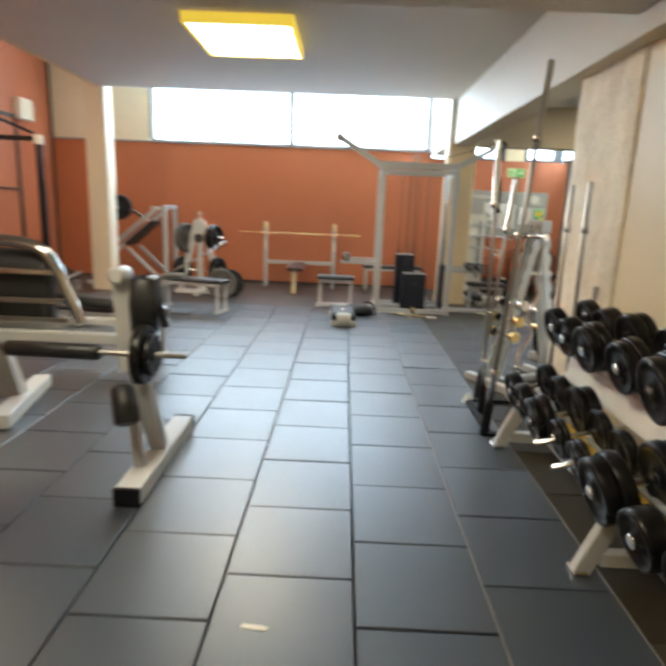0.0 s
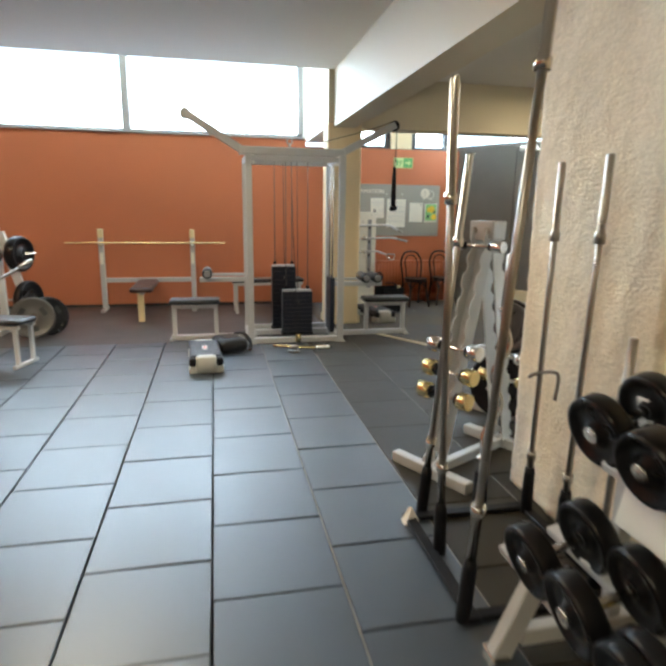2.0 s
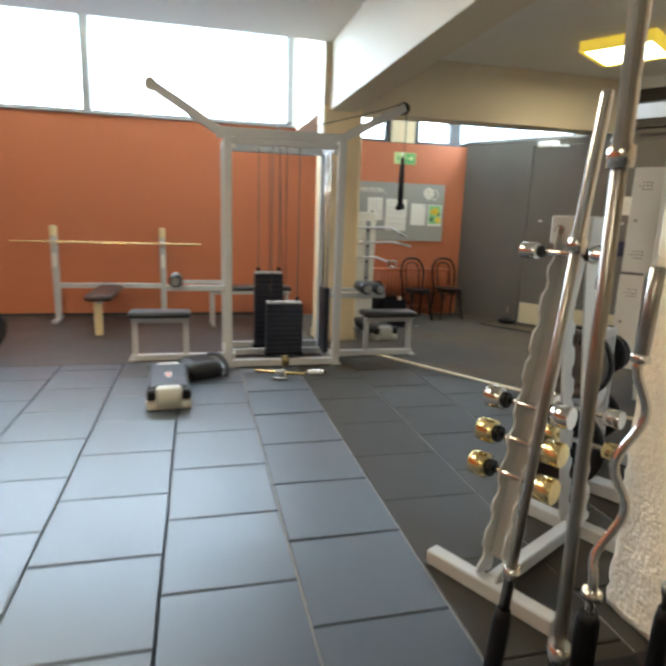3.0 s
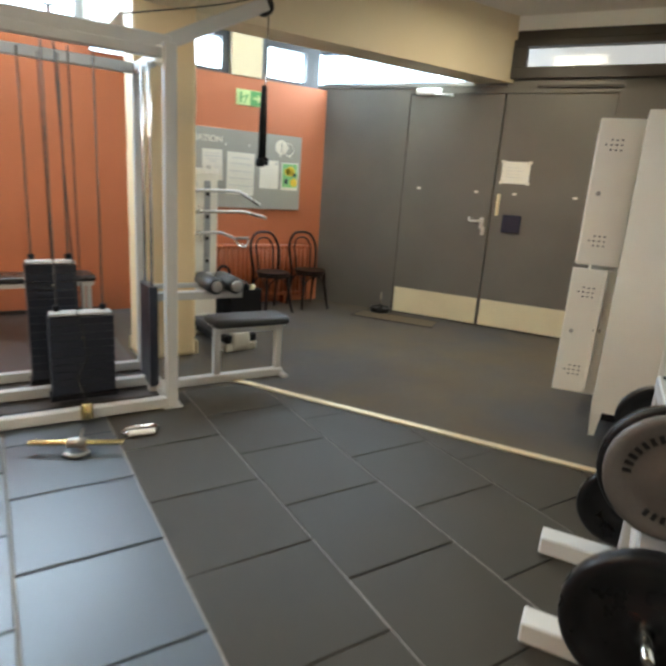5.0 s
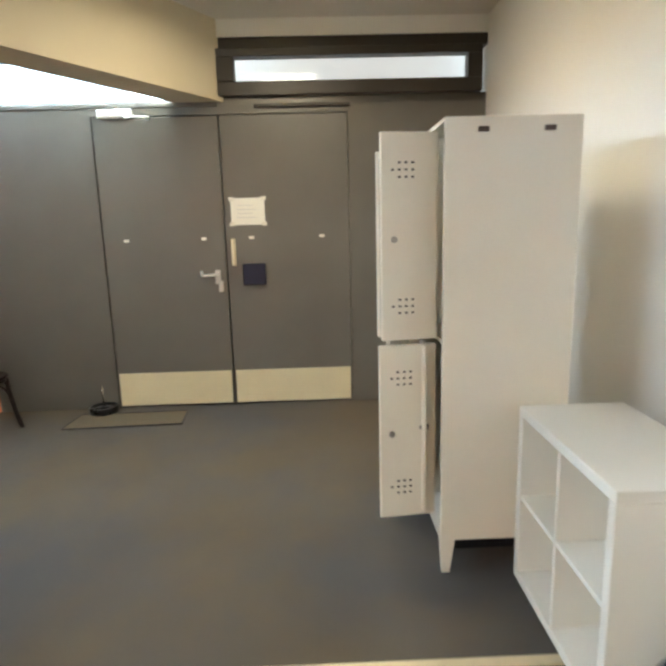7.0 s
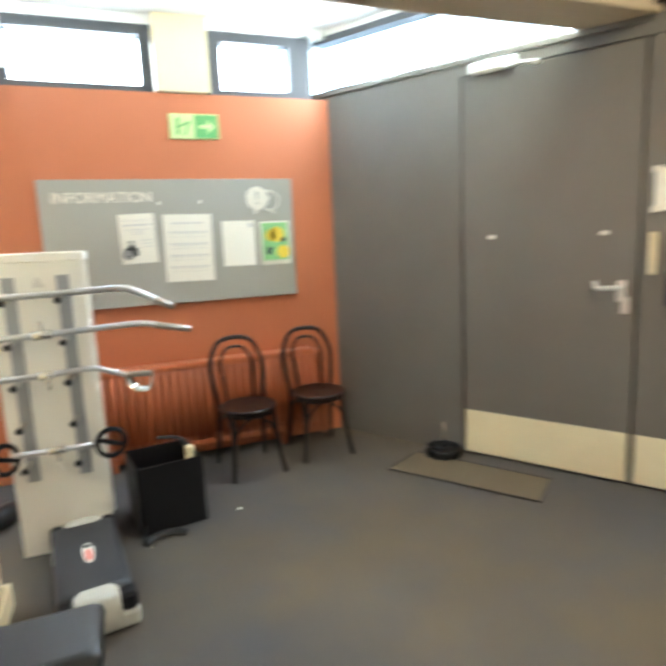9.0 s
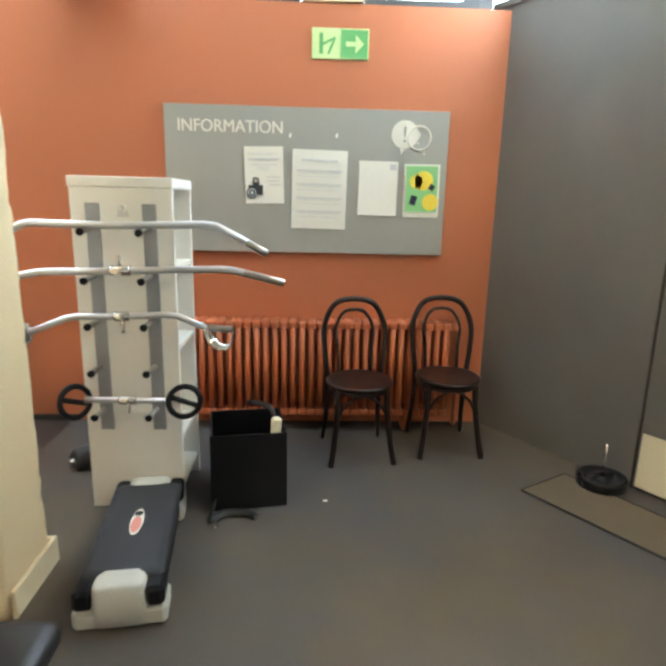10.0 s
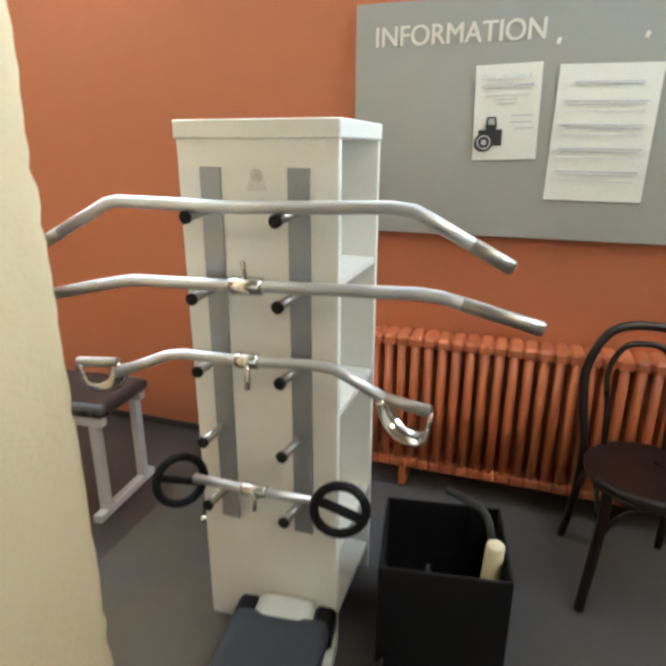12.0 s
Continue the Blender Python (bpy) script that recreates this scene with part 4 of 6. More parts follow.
b1, o1 = cable_bar("wide_pulldown_bar", "wide chrome pulldown bar with bent-down ends", [(1.575, 9.25, 1.10), (1.75, 9.26, 1.19), (1.775, 9.262, 1.203), (1.805, 9.263, 1.209), (2.12, 9.265, 1.205), (2.44, 9.27, 1.215), (2.49, 9.27, 1.21), (2.52, 9.272, 1.195), (2.68, 9.28, 1.11)], 0.0145)
part("grip_end", Mesh().rod(Vector((2.60, 9.276, 1.1525)) - o1, Vector((2.682, 9.28, 1.109)) - o1, 0.015), DULL, b1, "worn grip end")
part("grip_end", Mesh().rod(Vector((1.573, 9.25, 1.099)) - o1, Vector((1.64, 9.254, 1.1335)) - o1, 0.015), DULL, b1, "worn grip end")
b2, o2 = cable_bar("straight_pulldown_bar", "long chrome lat bar with slightly drooping ends", [(1.60, 9.25, 0.979), (1.79, 9.256, 1.021), (1.83, 9.258, 1.0275), (2.12, 9.265, 1.035), (2.50, 9.27, 1.048), (2.548, 9.272, 1.045), (2.747, 9.275, 0.998)], 0.014)
part("swivel", Mesh().rod(Vector((2.085, 9.265, 1.034)) - o2, Vector((2.165, 9.265, 1.036)) - o2, 0.022).rod(Vector((2.125, 9.26, 1.04)) - o2, Vector((2.125, 9.25, 1.095)) - o2, 0.006), CHROME, b2)
part("grip_sleeve", Mesh().rod(Vector((1.597, 9.25, 0.9785)) - o2, Vector((1.74, 9.2545, 1.010)) - o2, 0.0148), DULL, b2, "knurled grip")
part("grip_sleeve", Mesh().rod(Vector((2.59, 9.2725, 1.035)) - o2, Vector((2.749, 9.275, 0.9975)) - o2, 0.0148), DULL, b2, "knurled grip")
b3, o3 = cable_bar("stirrup_bar", "chrome V-handled bar with stirrup grips", [(1.78, 9.22, 0.80), (1.86, 9.24, 0.83), (1.91, 9.25, 0.85), (1.95, 9.255, 0.857), (2.12, 9.262, 0.858), (2.28, 9.268, 0.866), (2.33, 9.268, 0.862), (2.45, 9.25, 0.818)], 0.013)
part("swivel", Mesh().rod(Vector((2.09, 9.262, 0.858)) - o3, Vector((2.15, 9.262, 0.859)) - o3, 0.02).rod(Vector((2.125, 9.25, 0.857)) - o3, Vector((2.13, 9.235, 0.797)) - o3, 0.007), CHROME, b3)
for cx, cz_, sgn in ((2.495, 0.79, 1), (1.735, 0.785, -1)):
    c0 = Vector((cx, 9.235, cz_))
    st = [(-0.045 * sgn, 0, 0.035), (-0.03 * sgn, 0, -0.01), (0, -0.01, -0.035), (0.045 * sgn, -0.02, -0.03), (0.06 * sgn, -0.03, 0.03)]
    s_ = part("stirrup", Mesh().tube([c0 + Vector(v) - o3 for v in smooth_path(st, 4)], 0.022, 8, False, 0.22), CHROME, b3)
    part("grip", Mesh().rod(c0 + Vector((-0.04 * sgn, 0, 0.035)) - o3, c0 + Vector((0.06 * sgn, -0.03, 0.035)) - o3, 0.013), DULL, s_)
b4, o4 = cable_bar("wheel_handle_bar", "short chrome bar with two black rotating ring grips", [(1.96, 9.245, 0.522), (2.12, 9.255, 0.517), (2.30, 9.262, 0.515)], 0.012)
part("swivel", Mesh().rod(Vector((2.09, 9.255, 0.518)) - o4, Vector((2.16, 9.255, 0.517)) - o4, 0.018).rod(Vector((2.13, 9.245, 0.517)) - o4, Vector((2.13, 9.24, 0.467)) - o4, 0.006), CHROME, b4)
for cx, cy, ax in ((1.925, 9.235, Vector((0.75, -0.6, 0.15))), (2.35, 9.25, Vector((0.25, -0.95, 0.1)))):
    c0 = Vector((cx, cy, 0.515)) - o4
    a = ax.normalized()
    u = a.cross(Vector((0, 0, 1))).normalized()
    v = u.cross(a)
    wmat = part("ring_grip", Mesh().tube([c0 + (u * math.cos(t) + v * math.sin(t)) * 0.062 for t in [2 * math.pi * k / 28 for k in range(28)]], 0.0115, 10, True), BLACK, b4, "black ring grip")
    q = u * math.cos(0.4) + v * math.sin(0.4)
    part("crossbar", Mesh().tube([c0 - q * 0.06, c0 + q * 0.06], 0.012, 10, False, 0.8), BLACK, wmat)

# black open box with a roll, and loose straps
bx = thing("black_box", "open black box holding cable handles and a roll", "box", m=pose(2.575, 9.46, 0, 0, 0, 9))
bw, bdp, bh = 0.325, 0.30, 0.345
part("wall", Mesh().span((-bw / 2, -bdp / 2, 0), (bw / 2, -bdp / 2 + 0.008, bh), 0.002), BLACK, bx)
part("wall", Mesh().span((-bw / 2, bdp / 2 - 0.008, 0), (bw / 2, bdp / 2, bh), 0.002), BLACK, bx)
part("wall", Mesh().span((-bw / 2, -bdp / 2 + 0.009, 0), (-bw / 2 + 0.008, bdp / 2 - 0.009, bh), 0.002), BLACK, bx)
part("wall", Mesh().span((bw / 2 - 0.008, -bdp / 2 + 0.009, 0), (bw / 2, bdp / 2 - 0.009, bh), 0.002), BLACK, bx)
part("bottom", Mesh().span((-bw / 2 + 0.009, -bdp / 2 + 0.009, 0), (bw / 2 - 0.009, bdp / 2 - 0.009, 0.01)), BLACK, bx)
rl = thing("foam_roll", "pale roll standing in the black box", "roll", m=pose(2.69, 9.46, 0.012, 4, 3, 0))
part("roll", Mesh().rod((0, 0, 0.0), (0, 0, 0.36), 0.024, 16), KICK, rl)
st = thing("cable_strap", "black ankle strap with hook lying over the box rim", "strap", m=pose(2.65, 9.54, 0.365))
part("strap", Mesh().tube(smooth_path([(-0.09, 0.09, 0.01), (-0.03, 0.04, 0.02), (0.02, 0.0, 0.018), (0.045, -0.04, -0.02), (0.05, -0.05, -0.09)]), 0.011, 8, False, 0.4), LEATHER, st)
junk = thing("attachment_heap", "loose cable handles lying inside the black box", "cable handle", m=pose(2.56, 9.44, 0.0))
for i, (a, b, cc) in enumerate((((-0.1, -0.05, 0.17), (0.06, 0.03, 0.2), CHROME), ((-0.05, 0.06, 0.15), (0.07, -0.05, 0.22), RED), ((-0.09, 0.03, 0.13), (0.02, -0.08, 0.18), DULL), ((-0.02, -0.09, 0.02), (-0.03, 0.08, 0.19), BLACK))):
    part("handle", Mesh().rod(a, b, 0.013).tube(smooth_path([a, (a[0] - 0.02, a[1] + 0.02, 0.05), (0, 0, 0.03), b]), 0.005, 6), cc, junk)
cl = thing("ankle_cuff", "black ankle cuff with metal ring on the carpet", "strap", m=pose(2.47, 9.19, 0.0))
part("cuff", Mesh().tube(smooth_path([(0.17, 0.02, 0.02), (0.12, 0.06, 0.02), (0.03, 0.05, 0.02), (-0.02, 0.0, 0.02), (-0.02, 0.12, 0.05), (-0.04, 0.2, 0.1), (-0.05, 0.24, 0.2)]), 0.017, 8, False, 0.3), LEATHER, cl)
part("ring", Mesh().tube([(0.0 + 0.014 * math.cos(a), -0.03 + 0.014 * math.sin(a), 0.014) for a in [k * math.pi / 6 for k in range(12)]], 0.003, 6, True), CHROME, cl)
tape = thing("tape_scrap", "torn strip of white tape stuck on a tile", "tape", m=pose(-0.23, 1.70, 0.0014, 0, 0, -5))
part("strip", Mesh().add([(-0.045, -0.009, 0.0012), (-0.01, -0.011, 0.0012), (0.045, -0.012, 0.0012), (0.05, 0.004, 0.0012), (0.02, 0.010, 0.0012), (-0.04, 0.009, 0.0012)], [(0, 1, 2, 3, 4, 5)]), PAPER, tape)
rp2 = thing("roller_pad", "small black roller pad lying behind the white cabinet", "roller pad", m=pose(1.77, 9.72, 0.055, 0, 0, 50))
part("pad", Mesh().turned((-0.09, 0, 0), (0.09, 0, 0), [(0, 0.035), (0.012, 0.055), (0.168, 0.055), (0.18, 0.035)], 18), LEATHER, rp2)
part("axle", Mesh().rod((-0.11, 0, 0), (0.12, 0, 0), 0.012), CHROME, rp2)
scrap = thing("paper_scrap", "tiny white paper scrap on the carpet", "litter", m=pose(2.93, 9.37, 0.0))
part("scrap", Mesh().box((0, 0, 0.003), (0.02, 0.011, 0.005), None, 0.002), PAPER, scrap)


# ---- aerobic steps ----
def step_board(m, label, w=0.30, l=0.72, hgt=0.155):
    s = thing("aerobic_step", label, "step platform", "aerobic steps", m)
    part("deck", pad(Mesh(), (0, 0, hgt - 0.03), (w - 0.02, l - 0.12, 0.06), None, 0.02), BLACKG, s)
    for sy in (-1, 1):
        part("end_cap", pad(Mesh(), (0, sy * (l / 2 - 0.065), hgt / 2 + 0.002), (w - 0.12, 0.14, hgt - 0.006), None, 0.02), GREYCAP, s, "pale grey end block")
        for sx in (-1, 1):
            part("corner_grip", Mesh().box((sx * (w / 2 - 0.035), sy * (l / 2 - 0.05), hgt - 0.05), (0.06, 0.1, 0.07), None, 0.014), BLACK, s)
        part("foot_block", Mesh().box((0, sy * (l / 2 - 0.07), 0.035), (w, 0.13, 0.07), None, 0.014), GREYCAP, s)
    for sx in (-1, 1):
        part("side_rail", Mesh().box((sx * (w / 2 - 0.03), 0, 0.08), (0.03, l - 0.3, 0.06), None, 0.01), BLACK, s)
    st = part("sticker", Mesh().turned((0, 0, hgt), (0, 0, hgt + 0.001), [(0, 0.05), (0.001, 0.05)], 28), PAPER, s, "oval red and white sticker")
    st.scale = (0.46, 1.7, 1)
    st2 = part("sticker_mark", Mesh().turned((0, 0, hgt + 0.002), (0, 0, hgt + 0.003), [(0, 0.04), (0.001, 0.04)], 24), RED, s)
    st2.scale, st2.location = (0.44, 1.3, 1), (0, -0.022, 0)
    part("sticker_badge", Mesh().turned((0, 0.052, hgt + 0.002), (0, 0.052, hgt + 0.003), [(0, 0.015), (0.001, 0.015)], 20), INK, s, "dark round badge")
    return s


BLACKG = mat("grey_black_rubber", (0.022, 0.023, 0.027), 0.5, 0.0, var=0.12, scale=6, fine=0.12, bump=0.25, bscale=240)
GREYCAP = mat("pale_grey_plastic", (0.50, 0.49, 0.43), 0.45, 0.0, var=0.06, bump=0.03)
sA = step_board(pose(2.225, 8.965, 0, 0, 0, 7), "black aerobic step with pale ends on the carpet", 0.285)
sB = step_board(pose(0.04, 7.02, 0, 0, 0, 3), "black aerobic step with worn yellowish ends on tiles")

# ---- lamps ----
def square_lamp(m, w, l, label):
    t = thing("ceiling_lamp", label, "ceiling lamp", "square ceiling lamps", m)
    part("frame", Mesh().span((-w / 2, -l / 2, -0.09), (w / 2, -l / 2 + 0.035, 0)).span((-w / 2, l / 2 - 0.035, -0.09), (w / 2, l / 2, 0)).span((-w / 2, -l / 2 + 0.035, -0.09), (-w / 2 + 0.035, l / 2 - 0.035, 0)).span((w / 2 - 0.035, -l / 2 + 0.035, -0.09), (w / 2, l / 2 - 0.035, 0)), LAMPY, t)
    part("diffuser", Mesh().span((-w / 2 + 0.036, -l / 2 + 0.036, -0.082), (w / 2 - 0.036, l / 2 - 0.036, -0.06)), LAMPG, t, "glowing white diffuser")
    return t
square_lamp(pose(-0.97, 5.83, CEIL_Z), 0.97, 1.1, "large square ceiling lamp in a yellow frame, lit")
area("lamp_main", pose(-0.97, 5.83, CEIL_Z - 0.12), 0.85, 0.95, 36, WARM)
# Guessed lamp, never in view, added to warm the near right wall.
square_lamp(pose(-1.2, 1.15, CEIL_Z), 0.97, 1.1, "large square ceiling lamp in a yellow frame, lit")
area("added_lamp_rear", pose(-1.2, 1.15, CEIL_Z - 0.12), 0.85, 0.95, 28, WARM)
square_lamp(pose(-4.45, 5.2, BAY_Z), 0.97, 1.1, "large square ceiling lamp in a yellow frame, lit")
area("lamp_left", pose(-4.45, 5.2, BAY_Z - 0.12), 0.85, 0.95, 42, WARM)
square_lamp(RM @ pose(1.55, 1.35, RIGHT_Z), 0.62, 0.62, "square ceiling lamp in a yellow frame, lit")
area("lamp_entrance", RM @ pose(1.55, 1.35, RIGHT_Z - 0.12), 0.5, 0.5, 10, WARM)

# ---- cable tower ----
rg = thing("cable_tower", "silver-grey cable tower with two weight stacks", "cable machine", m=pose(0.99, 8.08, 0))
fx, fy, bk, tz = 0.48, -0.36, 0.36, 1.95
for x in (-fx, fx):
    part("upright", Mesh().box((x, fy, tz / 2), (0.065, 0.06, tz), None, 0.006), STEEL, rg)
    part("rear_upright", Mesh().box((x, bk, tz / 2), (0.055, 0.055, tz), None, 0.006), STEEL, rg)
    part("side_rail", Mesh().box((x, 0, 0.035), (0.05, bk - fy - 0.065, 0.06), None, 0.005), STEEL, rg)
    part("top_side", Mesh().box((x, 0, tz - 0.03), (0.05, bk - fy - 0.065, 0.06), None, 0.005), STEEL, rg)
    part("foot_plate", Mesh().box((x, fy, 0.006), (0.11, 0.09, 0.011), None, 0.002), STEEL, rg)
    part("pulley_cover", Mesh().box((x * 0.96, fy + 0.03, tz - 0.06), (0.09, 0.05, 0.09), None, 0.01), WHITEP, rg)
part("front_rail", Mesh().box((0, fy, 0.035), (2 * fx - 0.066, 0.055, 0.06), None, 0.005), STEEL, rg)
part("middle_rail", Mesh().box((0, 0.03, 0.04), (2 * fx - 0.056, 0.055, 0.06), None, 0.005), STEEL, rg)
part("rear_rail", Mesh().box((0, bk, 0.035), (2 * fx - 0.056, 0.05, 0.06), None, 0.005), STEEL, rg)
part("top_front", Mesh().box((0, fy + 0.02, tz - 0.05), (2 * fx - 0.068, 0.05, 0.05), None, 0.005), STEEL, rg)
part("top_rear", Mesh().box((0, bk, tz - 0.03), (2 * fx - 0.056, 0.05, 0.06), None, 0.005), STEEL, rg)
part("crown_beam", Mesh().box((0, -0.08, tz + 0.045), (1.12, 0.09, 0.085), None, 0.008), STEEL, rg)
part("boom", Mesh().bar((-0.52, -0.08, tz + 0.045), (-1.09, -0.08, 2.34), 0.075, 0.07, 0.006, (0, 1, 0)), STEEL, rg)
bm2 = part("boom", Mesh().bar((0.52, -0.08, tz + 0.045), (1.12, -0.08, 2.31), 0.075, 0.07, 0.006, (0, 1, 0)), STEEL, rg)
part("pulley", Mesh().turned((1.11, -0.11, 2.30), (1.11, -0.05, 2.30), [(0, 0.05), (0.01, 0.055), (0.03, 0.045), (0.05, 0.055), (0.06, 0.05)], 22), BLACK, bm2)
part("pulley", Mesh().turned((-1.08, -0.11, 2.33), (-1.08, -0.05, 2.33), [(0, 0.05), (0.01, 0.055), (0.03, 0.045), (0.05, 0.055), (0.06, 0.05)], 22), STEEL, rg)
part("lifting_eye", Mesh().rod((-0.03, -0.08, tz + 0.085), (-0.03, -0.08, tz + 0.13), 0.014).tube([(-0.03 + 0.028 * math.cos(a), -0.08, tz + 0.15 + 0.028 * math.sin(a)) for a in [k * math.pi / 7 for k in range(14)]], 0.008, 6, True), DULL, rg)


def stack(x, y, w, d, z1, n, tall):
    """Weight stack of plates on two guide rods."""
    s = part("stack_base", Mesh().box((x, y, 0.06), (w + 0.02, d + 0.01, 0.03), None, 0.004), BLACK, rg)
    hgt = (z1 - 0.085) / n
    for i in range(n):
        part("stack_plate", Mesh().box((x, y, 0.08 + (i + 0.5) * hgt), (w, d, hgt - 0.0015), None, 0.001), BLUEBLK, s)
    part("top_weight", Mesh().box((x, y, z1 + 0.008), (w * 0.96, d * 0.8, 0.014), None, 0.003), STEEL, s)
    for dx in (-w * 0.36, w * 0.36):
        part("guide_rod", Mesh().rod((x + dx, y, z1 + 0.02), (x + dx, y, tz - 0.04), 0.0048), IRONG, s)
        part("bush", Mesh().rod((x + dx, y, z1 + 0.02), (x + dx, y, z1 + 0.055), 0.018), BLACK, s)
    part("selector_pin", Mesh().rod((x, y - d / 2 - 0.02, z1 - 0.12), (x, y - d / 2, z1 - 0.12), 0.008), CHROME, s)
    part("cable", Mesh().tube([(x + 0.01, y, z1 + 0.02), (x, y - 0.01, tz - 0.05)], 0.004, 6), INK, s)


stack(0.04, -0.12, 0.33, 0.12, 0.53, 10, True)
stack(-0.07, 0.19, 0.27, 0.12, 0.77, 14, True)
part("side_weight_block", Mesh().box((0.44, -0.02, 0.36), (0.05, 0.24, 0.62), None, 0.004), BLUEBLK, rg, "black side weight stack")
for yy in (-0.1, 0.06):
    part("side_rod", Mesh().rod((0.44, yy, 0.67), (0.44, yy, tz - 0.06), 0.009), CHROME, rg)
part("cable", Mesh().tube([(0.03, -0.19, 0.50), (0.06, -0.2, 0.3), (0.0, -0.22, 0.18), (0.02, -0.36, 0.1)], 0.005, 6).tube([(-0.02, -0.1, tz), (0.0, -0.12, 1.2), (0.02, -0.19, 0.5)], 0.004, 6), INK, rg)
part("low_pulley", Mesh().turned((0.0, -0.43, 0.07), (0.03, -0.43, 0.07), [(0, 0.045), (0.008, 0.05), (0.015, 0.04), (0.022, 0.05), (0.03, 0.045)], 20).box((0.015, -0.4, 0.06), (0.06, 0.05, 0.09), None, 0.008), BRASS, rg, "yellowish floor pulley block")
part("cable", Mesh().tube(smooth_path([(1.11, -0.08, 2.35), (0.8, -0.08, 2.24), (0.3, -0.08, 2.1)]), 0.004, 6).tube([(1.14, -0.08, 2.28), (1.14, -0.08, 1.93)], 0.004, 6), INK, rg)
rp = thing("rope_handle", "black rope handle hanging from the tower's boom", "rope handle", m=pose(2.12, 8.0, 1.40))
part("rope", Mesh().tube([(0, 0, 0.47), (-0.01, 0, 0.3), (-0.013, 0, 0.04)], 0.017, 8).tube([(0, 0, 0.47), (0.012, 0.01, 0.3), (0.014, 0.012, 0.05)], 0.016, 8), BLACK, rp)
part("knob", Mesh().turned((-0.013, 0, 0.0), (-0.013, 0, 0.05), [(0, 0.02), (0.01, 0.03), (0.035, 0.03), (0.05, 0.02)], 14).turned((0.02, 0.012, 0.01), (0.02, 0.012, 0.06), [(0, 0.02), (0.01, 0.028), (0.035, 0.028), (0.05, 0.02)], 14), BLACK, rp)
part("hook", Mesh().tube([(0, 0, 0.47), (0.008, 0, 0.5), (0, 0, 0.54)], 0.005, 6), CHROME, rp)


def station(name, label, sgn, x, y, zs):
    """A seat station beside the tower; sgn: the side to which it reaches."""
    s = thing(name, label, "machine seat", m=pose(x, y, 0))
    w, d = 0.50, 0.21
    part("pad", pad(Mesh(), (0, 0.02, zs - 0.025), (w + 0.03, d + 0.03, 0.055), None, 0.02), LEATHER, s)
    part("pad_board", Mesh().box((0, 0.02, zs - 0.06), (w - 0.02, d - 0.02, 0.014), None, 0.003), IVORY, s)
    for sx in (-1, 1):
        part("leg", Mesh().box((sx * (w / 2 - 0.03), 0, (zs - 0.07 + 0.06) / 2), (0.045, 0.045, zs - 0.13), None, 0.005), STEEL, s)
    part("top_bar", Mesh().box((0, 0, zs - 0.085), (w - 0.02, 0.05, 0.035), None, 0.005), STEEL, s)
    part("base_bar", Mesh().box((-sgn * 0.20, 0, 0.03), (w + 0.42, 0.055, 0.055), None, 0.005), STEEL, s)
    part("foot", Mesh().box((sgn * (w / 2), 0, 0.012), (0.05, 0.16, 0.022), None, 0.005), STEEL, s)
    return s


sl = station("pulldown_seat", "low machine seat with black pad beside cable tower", -1, -0.07, 8.02, 0.45)
sr = station("pulldown_seat", "low machine seat with black pad near the floor strip", 1, 2.065, 8.01, 0.44)
for sgn, px, par, z, yy in ((-1, 0.07, sl, 0.66, 8.02), (1, 1.955, sr, 0.585, 8.10)):
    x0 = 0.51 if sgn < 0 else 1.47
    base = Vector((-0.07, 8.02, 0)) if sgn < 0 else Vector((2.065, 8.01, 0))
    a = part("knee_arm", Mesh().bar(Vector((x0, yy - 0.02, z)) - base, Vector((px + sgn * 0.08, yy - 0.02, z)) - base, 0.06, 0.05), STEEL, par)
    part("knee_arm", Mesh().bar(Vector((x0, yy + 0.1, z + 0.04)) - base, Vector((px, yy + 0.1, z + 0.04)) - base, 0.03, 0.03), STEEL, par)
    for dx in (0.0, -sgn * 0.13):
        if dx and sgn < 0:
            continue
        part("roller", Mesh().turned(Vector((px + dx, yy - 0.14, z + 0.07)) - base, Vector((px + dx, yy + 0.16, z + 0.07)) - base, [(0, 0.04), (0.012, 0.053), (0.288, 0.053), (0.3, 0.04)], 18), LEATHER, par, "black roller pad")
        part("roller_cap", Mesh().rod(Vector((px + dx, yy - 0.155, z + 0.07)) - base, Vector((px + dx, yy - 0.138, z + 0.07)) - base, 0.036), DULL, par)

lb = thing("low_row_handle", "worn brass-coloured straight bar lying before the tower", "cable bar", m=pose(0.91, 7.33, 0))
part("bar", Mesh().rod((-0.2, 0.08, 0.05), (0.2, -0.08, 0.05), 0.014), BRASS, lb)
part("swivel", Mesh().rod((-0.04, 0.016, 0.05), (0.04, -0.016, 0.05), 0.025).tube([(0, 0, 0.05), (0.02, 0.05, 0.04), (0.05, 0.15, 0.05)], 0.008), DULL, lb)
part("chain", Mesh().tube(smooth_path([(-0.06, -0.03, 0.015), (-0.02, -0.07, 0.015), (0.04, -0.06, 0.015), (0.02, -0.01, 0.02)]), 0.012, 6), DULL, lb)
dh = thing("cable_attachment", "white D-shaped cable handle on the floor", "cable attachment", m=pose(1.23, 7.43, 0))
part("frame", Mesh().tube([(-0.07, -0.03, 0.014), (0.06, -0.045, 0.014), (0.085, 0.0, 0.014), (0.07, 0.04, 0.014), (-0.06, 0.045, 0.014), (-0.085, 0.005, 0.014)], 0.012, 8, True), CHROME, dh)
part("grip", Mesh().rod((-0.07, -0.03, 0.02), (0.06, -0.045, 0.02), 0.016), WHITEP, dh)
bag = thing("black_bag", "slumped black bag behind the aerobic step", "bag", m=pose(0.27, 7.52, 0, 0, 0, 20))
